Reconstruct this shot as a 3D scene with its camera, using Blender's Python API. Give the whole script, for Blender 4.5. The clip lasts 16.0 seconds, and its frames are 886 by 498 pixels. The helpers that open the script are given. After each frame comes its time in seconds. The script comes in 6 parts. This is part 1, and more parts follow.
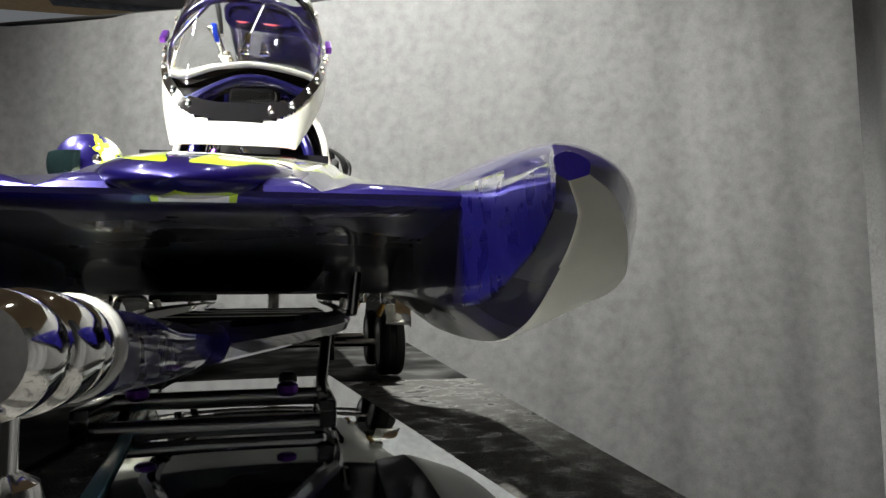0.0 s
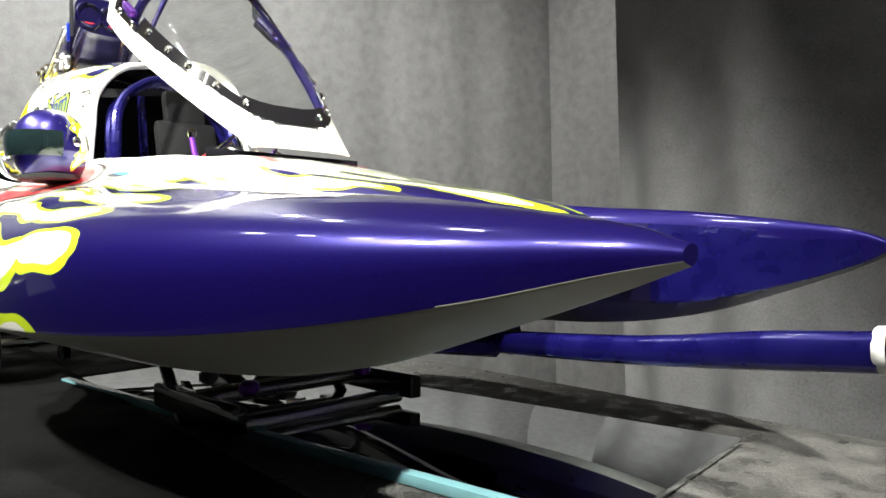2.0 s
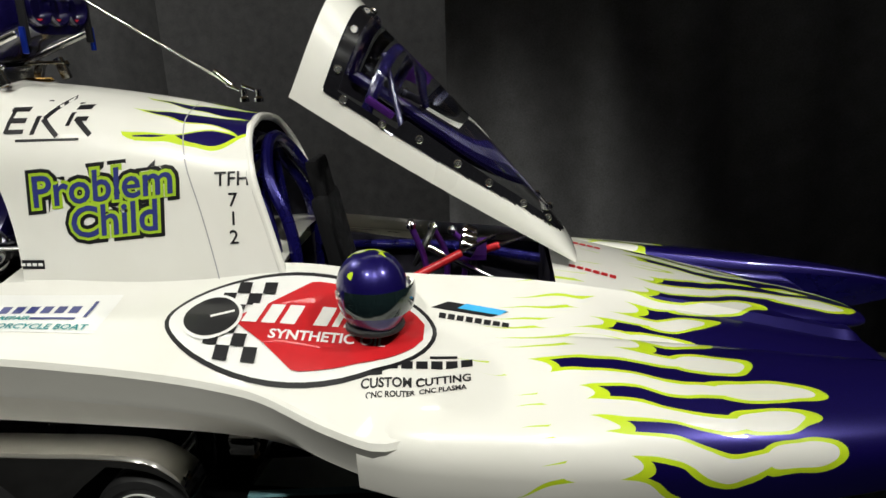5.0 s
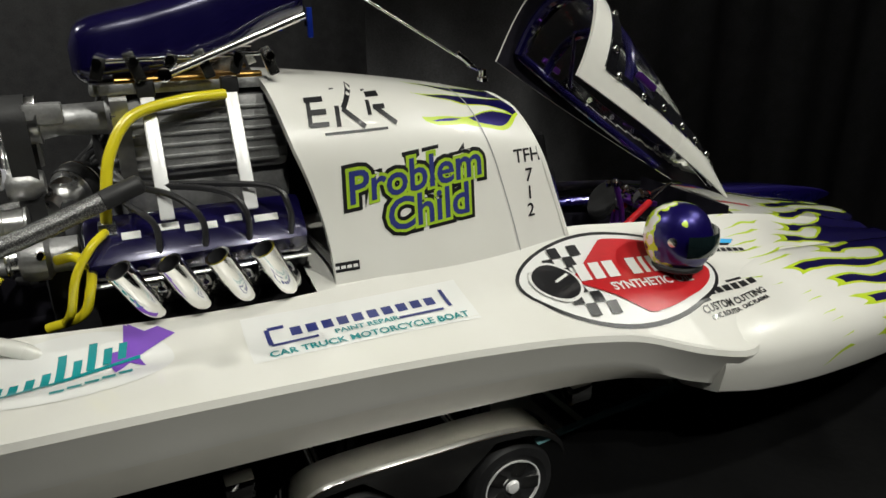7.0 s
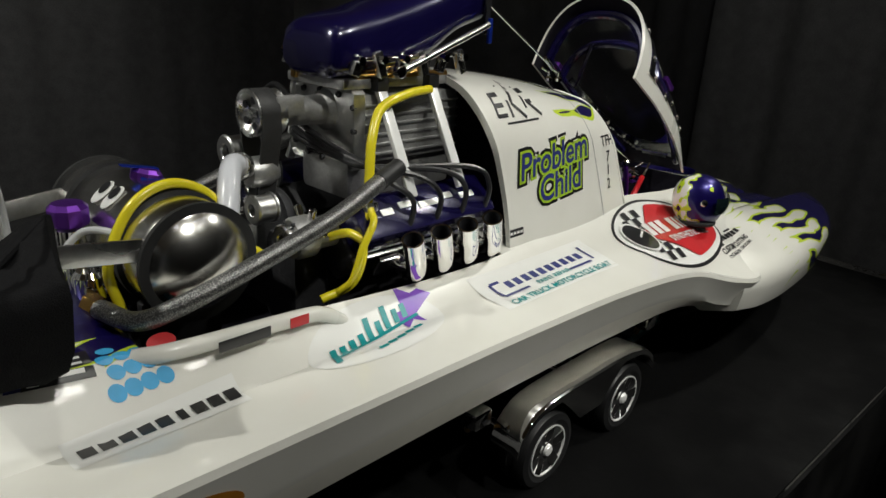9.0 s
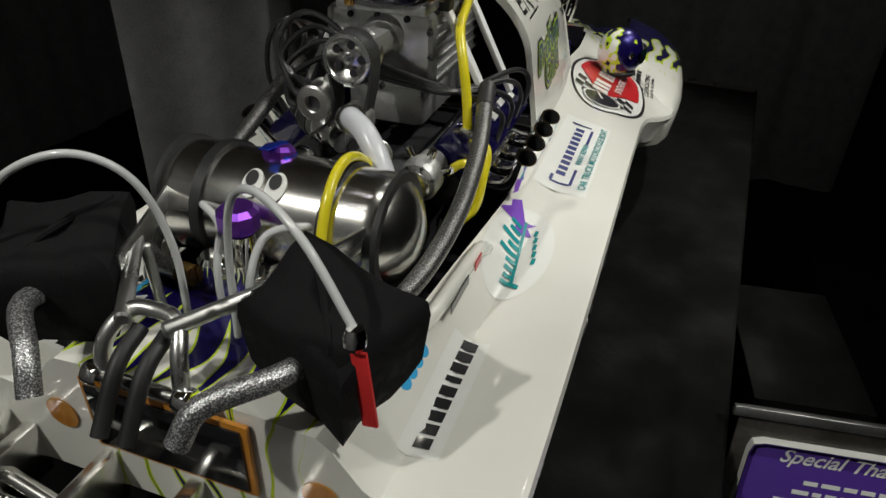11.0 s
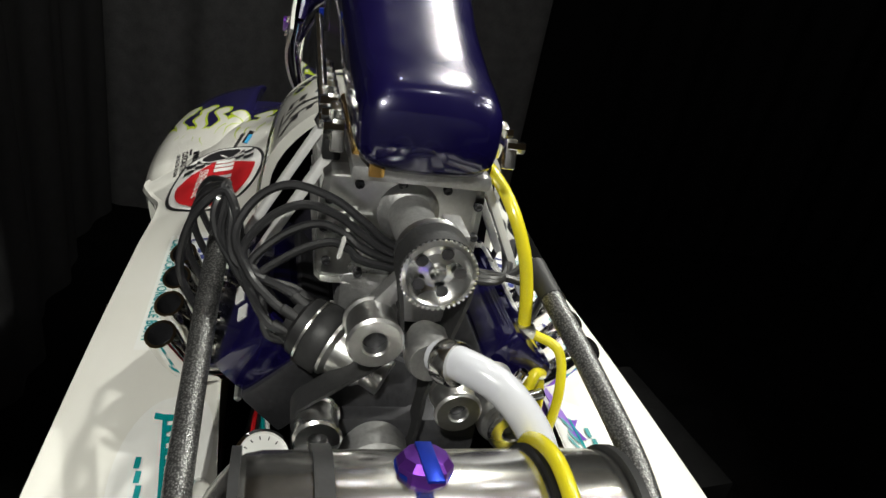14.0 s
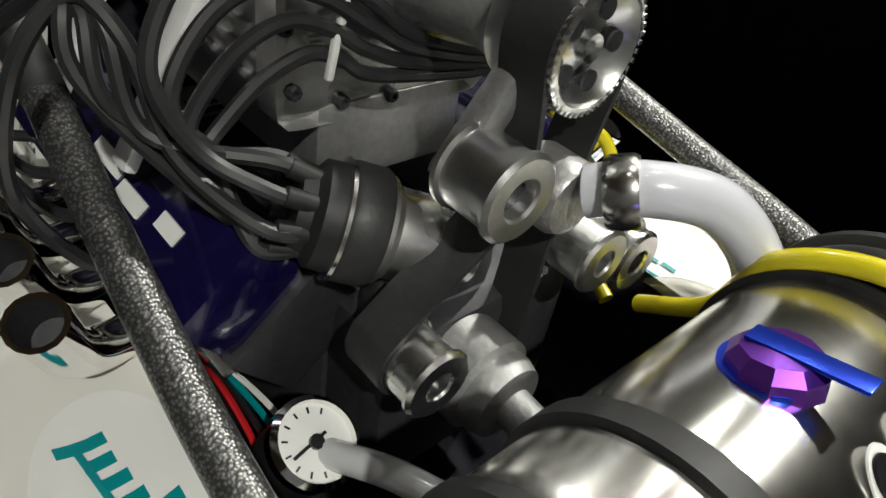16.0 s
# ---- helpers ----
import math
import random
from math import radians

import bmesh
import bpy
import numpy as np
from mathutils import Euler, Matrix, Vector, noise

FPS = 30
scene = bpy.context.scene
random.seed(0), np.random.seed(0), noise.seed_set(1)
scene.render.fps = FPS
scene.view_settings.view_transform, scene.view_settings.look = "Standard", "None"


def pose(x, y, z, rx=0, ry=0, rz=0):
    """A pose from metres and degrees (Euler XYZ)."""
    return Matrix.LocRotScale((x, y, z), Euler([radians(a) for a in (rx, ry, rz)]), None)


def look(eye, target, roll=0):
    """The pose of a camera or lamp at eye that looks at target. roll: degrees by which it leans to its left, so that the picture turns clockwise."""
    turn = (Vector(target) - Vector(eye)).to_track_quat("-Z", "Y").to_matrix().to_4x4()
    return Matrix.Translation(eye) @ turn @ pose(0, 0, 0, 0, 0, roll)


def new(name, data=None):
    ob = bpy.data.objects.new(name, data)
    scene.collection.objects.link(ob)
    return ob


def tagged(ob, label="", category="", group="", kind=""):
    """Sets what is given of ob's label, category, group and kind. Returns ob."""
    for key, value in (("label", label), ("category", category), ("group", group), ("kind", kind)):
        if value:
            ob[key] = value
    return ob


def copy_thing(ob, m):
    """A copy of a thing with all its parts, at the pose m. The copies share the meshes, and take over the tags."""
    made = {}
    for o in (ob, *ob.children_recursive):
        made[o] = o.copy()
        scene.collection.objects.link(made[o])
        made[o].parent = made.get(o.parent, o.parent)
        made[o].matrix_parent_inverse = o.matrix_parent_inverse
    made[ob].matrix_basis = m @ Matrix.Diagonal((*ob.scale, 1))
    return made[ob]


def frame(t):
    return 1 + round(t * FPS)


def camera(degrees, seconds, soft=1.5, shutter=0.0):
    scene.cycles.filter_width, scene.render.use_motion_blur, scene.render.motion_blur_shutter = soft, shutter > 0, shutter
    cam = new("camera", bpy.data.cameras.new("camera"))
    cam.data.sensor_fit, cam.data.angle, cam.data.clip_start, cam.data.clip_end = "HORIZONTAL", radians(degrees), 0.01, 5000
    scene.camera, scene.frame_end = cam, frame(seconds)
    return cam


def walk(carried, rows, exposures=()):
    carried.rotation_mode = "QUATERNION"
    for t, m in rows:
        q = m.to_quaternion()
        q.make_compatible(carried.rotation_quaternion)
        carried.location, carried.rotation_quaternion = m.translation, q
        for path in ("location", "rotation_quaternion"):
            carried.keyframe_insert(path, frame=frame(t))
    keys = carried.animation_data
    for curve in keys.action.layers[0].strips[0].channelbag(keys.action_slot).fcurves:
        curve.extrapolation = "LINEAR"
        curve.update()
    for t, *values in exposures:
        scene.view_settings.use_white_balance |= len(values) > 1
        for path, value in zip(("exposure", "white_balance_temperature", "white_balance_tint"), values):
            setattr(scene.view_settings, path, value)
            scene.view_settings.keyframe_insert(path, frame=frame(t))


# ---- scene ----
cam = camera(65.3, 16.0)
EXPOSURES = [(0, 2.75), (1.5, 2.85), (3.0, 2.8), (4.6, 0.6), (5.5, 0.15), (7.0, -0.05), (10, -0.05), (12.5, 0.2), (13.5, 0.8), (16, 0.8)]
PATH = [
    (0, (1.884, 0.049, 0.148), (-0.064, 0.482, 0.283), -0.5),
    (0.1, (1.875, 0.036, 0.148), (-0.068, 0.487, 0.295), -0.2),
    (0.5, (1.86, -0.039, 0.157), (-0.031, 0.596, 0.301), -0.6),
    (0.8, (1.868, -0.105, 0.167), (0.035, 0.688, 0.279), -0.8),
    (1.3, (1.867, -0.233, 0.179), (0.167, 0.821, 0.237), -1.9),
    (2, (1.821, -0.359, 0.188), (0.366, 1.014, 0.186), -0.9),
    (2.5, (1.759, -0.462, 0.277), (0.547, 1.101, -0.018), -1.8),
    (2.8, (1.719, -0.52, 0.337), (0.605, 1.108, 0.01), -0.5),
    (3, (1.7, -0.543, 0.351), (0.61, 1.106, 0.05), -1.9),
    (5.5, (1.021, -0.758, 0.54), (1.059, 1.131, -0.117), -1.0),
    (6, (0.883, -0.746, 0.548), (1.091, 1.121, -0.139), -1.6),
    (6.5, (0.664, -0.711, 0.542), (1.296, 1.059, -0.142), -0.1),
    (7, (0.53, -0.698, 0.543), (1.32, 1.001, -0.157), -0.4),
    (7.5, (0.417, -0.682, 0.541), (1.399, 0.916, -0.153), -0.3),
    (8, (0.313, -0.656, 0.556), (1.44, 0.85, -0.126), 0.7),
    (8.5, (0.203, -0.619, 0.556), (1.452, 0.795, -0.107), 2.2),
    (9, (0.1, -0.567, 0.553), (1.468, 0.717, -0.141), 3.4),
    (9.5, (0.014, -0.512, 0.546), (1.489, 0.646, -0.148), 3.8),
    (10, (-0.057, -0.448, 0.548), (1.5, 0.559, -0.202), 3.9),
    (10.2, (-0.081, -0.416, 0.562), (1.478, 0.528, -0.262), 3.5),
    (12.3, (-0.087, -0.003, 0.694), (1.428, -0.146, -0.604), 4.7),
    (12.5, (-0.093, 0.031, 0.7), (1.432, -0.186, -0.576), 6.4),
    (13, (-0.093, 0.129, 0.687), (1.492, -0.322, -0.448), 9.5),
    (13.5, (-0.037, 0.171, 0.638), (1.558, -0.468, -0.384), 12.4),
    (14, (0.115, 0.098, 0.62), (1.841, -0.396, -0.261), 11.1),
    (14.5, (0.226, 0.067, 0.581), (1.849, -0.425, -0.478), 10.8),
    (14.8, (0.26, 0.072, 0.565), (1.773, -0.51, -0.607), 10.4),
    (15.2, (0.284, 0.108, 0.548), (1.671, -0.647, -0.68), 11.1),
    (15.6, (0.302, 0.186, 0.533), (1.509, -0.909, -0.627), 12.1),
    (16, (0.319, 0.186, 0.513), (1.403, -0.987, -0.691), 10.5),
]
walk(cam, [(t, look(eye, target, roll)) for t, eye, target, roll in PATH], exposures=EXPOSURES)

# ---- world and lamps ----
world = bpy.data.worlds.new("hall")
scene.world = world
world.use_nodes = True
world.node_tree.nodes["Background"].inputs[0].default_value = (0.9, 0.95, 1.0, 1)
world.node_tree.nodes["Background"].inputs[1].default_value = 0.02


def hall_lamp(eye, target, watts, cone, soft=0.5, size=0.05, colour=(0.975, 0.97, 0.885)):
    data = bpy.data.lights.new("hall_lamp", "SPOT")
    data.energy, data.spot_size, data.spot_blend, data.shadow_soft_size, data.color = watts, radians(cone), soft, size, colour
    ob = new("hall_lamp", data)
    ob.matrix_world = look(eye, target)
    return tagged(ob, "bright hall or added fill spotlight high above the display", "lamp", "hall spotlights", "structure")


hall_lamp((0.3, -1.9, 2.7), (0.65, -0.02, 0.25), 135, 30)
hall_lamp((1.5, -2.0, 2.7), (1.05, 0.0, 0.25), 130, 27)
hall_lamp((2.7, -0.9, 2.6), (1.15, 0.05, 0.25), 130, 30)
# Added fills: one for the stern, three to brighten the drapes.
hall_lamp((-1.3, 0.9, 2.5), (0.45, 0.0, 0.33), 135, 24)
hall_lamp((0.2, 0.3, 2.9), (0.2, 2.3, 0.5), 64, 54, 1.0)
hall_lamp((0.7, -0.5, 2.9), (-1.3, 0.5, 0.8), 185, 82, 1.0)
hall_lamp((1.0, 0.2, 2.9), (3.1, 0.5, 0.5), 23, 60, 1.0)


# ---- materials ----
def base_material(name, colour, rough=0.5, metal=0.0, coat=0.0, grain=0.0, grain_scale=200.0, bump=0.0, emit=0.0):
    m = bpy.data.materials.new(name)
    m.use_nodes = True
    nt = m.node_tree
    bsdf = nt.nodes["Principled BSDF"]
    bsdf.inputs["Roughness"].default_value = rough
    bsdf.inputs["Metallic"].default_value = metal
    bsdf.inputs["Coat Weight"].default_value = coat
    bsdf.inputs["Coat Roughness"].default_value = 0.04
    bsdf.inputs["Base Color"].default_value = (*colour, 1)
    if emit:
        bsdf.inputs["Emission Color"].default_value = (*colour, 1)
        bsdf.inputs["Emission Strength"].default_value = emit
    if grain or bump:
        tc = nt.nodes.new("ShaderNodeTexCoord")
        fine = nt.nodes.new("ShaderNodeTexNoise")
        fine.inputs["Scale"].default_value, fine.inputs["Detail"].default_value = grain_scale, 4
        coarse = nt.nodes.new("ShaderNodeTexNoise")
        coarse.inputs["Scale"].default_value, coarse.inputs["Detail"].default_value = grain_scale / 12, 3
        nt.links.new(tc.outputs["Object"], fine.inputs["Vector"])
        nt.links.new(tc.outputs["Object"], coarse.inputs["Vector"])
        add = nt.nodes.new("ShaderNodeMath")
        add.operation = "ADD"
        nt.links.new(fine.outputs[0], add.inputs[0])
        nt.links.new(coarse.outputs[0], add.inputs[1])
        ramp = nt.nodes.new("ShaderNodeMapRange")
        ramp.inputs[1].default_value, ramp.inputs[2].default_value = 0.6, 1.4
        ramp.inputs[3].default_value, ramp.inputs[4].default_value = 1 - grain, 1 + grain
        nt.links.new(add.outputs[0], ramp.inputs[0])
        mul = nt.nodes.new("ShaderNodeMix")
        mul.data_type, mul.blend_type = "RGBA", "MULTIPLY"
        mul.inputs[0].default_value = 1
        mul.inputs[6].default_value = (*colour, 1)
        nt.links.new(ramp.outputs[0], mul.inputs[7])
        nt.links.new(mul.outputs[2], bsdf.inputs["Base Color"])
        rr = nt.nodes.new("ShaderNodeMapRange")
        rr.inputs[1].default_value, rr.inputs[2].default_value = 0.35, 0.65
        rr.inputs[3].default_value, rr.inputs[4].default_value = max(0.02, rough * (1 - grain)), min(1, rough * (1 + grain))
        nt.links.new(coarse.outputs[0], rr.inputs[0])
        nt.links.new(rr.outputs[0], bsdf.inputs["Roughness"])
        if bump:
            b = nt.nodes.new("ShaderNodeBump")
            b.inputs["Strength"].default_value, b.inputs["Distance"].default_value = bump, 0.002
            nt.links.new(fine.outputs[0], b.inputs["Height"])
            nt.links.new(b.outputs[0], bsdf.inputs["Normal"])
    return m


WHITE, PURPLE, LIME = (0.80, 0.79, 0.74), (0.035, 0.016, 0.20), (0.55, 0.72, 0.02)


def maths(nt, op, a, b=None, c=None):
    n = nt.nodes.new("ShaderNodeMath")
    n.operation = op
    for i, v in enumerate((a, b, c)):
        if v is None:
            continue
        if isinstance(v, (int, float)):
            n.inputs[i].default_value = v
        else:
            nt.links.new(v, n.inputs[i])
    return n.outputs[0]


def flame_paint(name, field, flake=0.55):
    """Clear-coated paint: white, with purple where field(nodes, x, y, z) is above nought and a lime line along the edge."""
    m = base_material(name, WHITE, 0.3, 0.0, 1.0)
    nt = m.node_tree
    bsdf = nt.nodes["Principled BSDF"]
    tc = nt.nodes.new("ShaderNodeTexCoord")
    sep = nt.nodes.new("ShaderNodeSeparateXYZ")
    nt.links.new(tc.outputs["Object"], sep.inputs[0])
    f = field(nt, sep.outputs[0], sep.outputs[1], sep.outputs[2], tc.outputs["Object"])
    inside = maths(nt, "GREATER_THAN", f, 0.0024)
    line = maths(nt, "GREATER_THAN", f, -0.0015)
    spark = nt.nodes.new("ShaderNodeTexNoise")
    spark.inputs["Scale"].default_value, spark.inputs["Detail"].default_value = 900, 2
    nt.links.new(tc.outputs["Object"], spark.inputs["Vector"])
    cloud = nt.nodes.new("ShaderNodeTexNoise")
    cloud.inputs["Scale"].default_value, cloud.inputs["Detail"].default_value = 14, 3
    nt.links.new(tc.outputs["Object"], cloud.inputs["Vector"])
    purple = nt.nodes.new("ShaderNodeMix")
    purple.data_type = "RGBA"
    purple.inputs[6].default_value, purple.inputs[7].default_value = (0.004, 0.002, 0.070, 1), (0.016, 0.008, 0.165, 1)
    nt.links.new(spark.outputs[0], purple.inputs[0])
    white = nt.nodes.new("ShaderNodeMix")
    white.data_type = "RGBA"
    white.inputs[6].default_value, white.inputs[7].default_value = (0.74, 0.73, 0.67, 1), (0.84, 0.83, 0.79, 1)
    nt.links.new(cloud.outputs[0], white.inputs[0])
    a = nt.nodes.new("ShaderNodeMix")
    a.data_type = "RGBA"
    a.inputs[7].default_value = (*LIME, 1)
    nt.links.new(line, a.inputs[0])
    nt.links.new(white.outputs[2], a.inputs[6])
    b = nt.nodes.new("ShaderNodeMix")
    b.data_type = "RGBA"
    nt.links.new(inside, b.inputs[0])
    nt.links.new(a.outputs[2], b.inputs[6])
    nt.links.new(purple.outputs[2], b.inputs[7])
    nt.links.new(b.outputs[2], bsdf.inputs["Base Color"])
    nt.links.new(maths(nt, "MULTIPLY", inside, flake), bsdf.inputs["Metallic"])
    bsdf.inputs["Roughness"].default_value = 0.32
    return m


def lobes(nt, v, x, period, tip, spread, reach, seed, stretch=2.2):
    """Signed distance to rows of round-ended tongues that run along x, one to each period of v."""
    cell = maths(nt, "FLOOR", maths(nt, "DIVIDE", v, period))
    u = maths(nt, "ABSOLUTE", maths(nt, "SUBTRACT", maths(nt, "SUBTRACT", v, maths(nt, "MULTIPLY", cell, period)), period / 2))
    dice = nt.nodes.new("ShaderNodeTexWhiteNoise")
    dice.noise_dimensions = "1D"
    nt.links.new(maths(nt, "ADD", cell, seed), dice.inputs["W"])
    d = maths(nt, "SUBTRACT", x, maths(nt, "ADD", tip, maths(nt, "MULTIPLY", dice.outputs[0], spread)))
    r = period * 0.36
    back = maths(nt, "ADD", d, r * stretch)
    bulb = maths(nt, "SUBTRACT", maths(nt, "SQRT", maths(nt, "ADD", maths(nt, "POWER", maths(nt, "DIVIDE", maths(nt, "ABSOLUTE", back), stretch), 2.0), maths(nt, "POWER", u, 2.0))), r)
    widen = maths(nt, "MULTIPLY", maths(nt, "MAXIMUM", maths(nt, "SUBTRACT", maths(nt, "MULTIPLY", back, -1.0), r * 1.2), 0.0), period * 0.36 / reach)
    stem = maths(nt, "MAXIMUM", maths(nt, "SUBTRACT", maths(nt, "SUBTRACT", u, period * 0.18), widen), back)
    return maths(nt, "MINIMUM", bulb, stem)


def bow_field(nt, x, y, z, p):
    warp = nt.nodes.new("ShaderNodeTexNoise")
    warp.inputs["Scale"].default_value, warp.inputs["Detail"].default_value = 11, 1.5
    nt.links.new(p, warp.inputs["Vector"])
    w = maths(nt, "SUBTRACT", warp.outputs[0], 0.5)
    side = maths(nt, "ABSOLUTE", y)
    v = maths(nt, "SUBTRACT", side, maths(nt, "MULTIPLY", z, 0.75))
    v = maths(nt, "ADD", v, maths(nt, "MULTIPLY", maths(nt, "SINE", maths(nt, "MULTIPLY", x, 36)), 0.007))
    v = maths(nt, "ADD", maths(nt, "ADD", v, maths(nt, "MULTIPLY", w, 0.045)), 1.0)
    xx = maths(nt, "ADD", x, maths(nt, "MULTIPLY", w, 0.10))
    xx = maths(nt, "SUBTRACT", xx, maths(nt, "MULTIPLY", maths(nt, "MAXIMUM", maths(nt, "SUBTRACT", side, 0.19), 0.0), 0.6))
    xx = maths(nt, "SUBTRACT", xx, maths(nt, "MULTIPLY", maths(nt, "MAXIMUM", maths(nt, "SUBTRACT", 0.13, side), 0.0), 1.1))
    long = lobes(nt, v, xx, 0.038, 1.33, 0.12, 0.40, 3.0, 2.8)
    short = lobes(nt, maths(nt, "ADD", v, 0.019), xx, 0.038, 1.21, 0.10, 0.28, 11.0, 2.4)
    return maths(nt, "MINIMUM", long, short)


def stern_field(nt, x, y, z, p):
    warp = nt.nodes.new("ShaderNodeTexNoise")
    warp.inputs["Scale"].default_value, warp.inputs["Detail"].default_value = 14, 1
    nt.links.new(p, warp.inputs["Vector"])
    w = maths(nt, "SUBTRACT", warp.outputs[0], 0.5)
    v = maths(nt, "ADD", maths(nt, "ADD", y, maths(nt, "MULTIPLY", w, 0.05)), maths(nt, "MULTIPLY", maths(nt, "SINE", maths(nt, "MULTIPLY", x, 70)), 0.006))
    tooth = maths(nt, "PINGPONG", maths(nt, "ADD", v, 0.5), 0.0135)
    edge = maths(nt, "ADD", maths(nt, "MULTIPLY", tooth, 6.5), maths(nt, "MULTIPLY", maths(nt, "ABSOLUTE", y), 0.25))
    f = maths(nt, "SUBTRACT", maths(nt, "SUBTRACT", x, 0.145), edge)
    f = maths(nt, "MULTIPLY", f, 0.36)
    cut = maths(nt, "MULTIPLY", maths(nt, "SUBTRACT", 0.40, x), 0.5)
    f = maths(nt, "MINIMUM", f, cut)
    side = maths(nt, "MULTIPLY", maths(nt, "SUBTRACT", maths(nt, "ADD", 0.104, maths(nt, "MULTIPLY", w, 0.03)), maths(nt, "ABSOLUTE", y)), 0.7)
    return maths(nt, "MINIMUM", f, side)


def cowl_field(nt, x, y, z, p):
    warp = nt.nodes.new("ShaderNodeTexNoise")
    warp.inputs["Scale"].default_value, warp.inputs["Detail"].default_value = 16, 1
    nt.links.new(p, warp.inputs["Vector"])
    w = maths(nt, "SUBTRACT", warp.outputs[0], 0.5)
    tooth = maths(nt, "PINGPONG", maths(nt, "ADD", maths(nt, "ADD", y, 0.5), maths(nt, "MULTIPLY", w, 0.04)), 0.015)
    f = maths(nt, "SUBTRACT", maths(nt, "SUBTRACT", x, 0.80), maths(nt, "MULTIPLY", tooth, 7))
    f = maths(nt, "MINIMUM", maths(nt, "MULTIPLY", f, 0.35), maths(nt, "MULTIPLY", maths(nt, "SUBTRACT", z, maths(nt, "ADD", 0.418, maths(nt, "MULTIPLY", w, 0.05))), 0.9))
    return maths(nt, "MINIMUM", f, maths(nt, "MULTIPLY", maths(nt, "SUBTRACT", 0.925, x), 0.5))


def none_field(nt, x, y, z, p):
    return maths(nt, "MULTIPLY", z, -50.0)


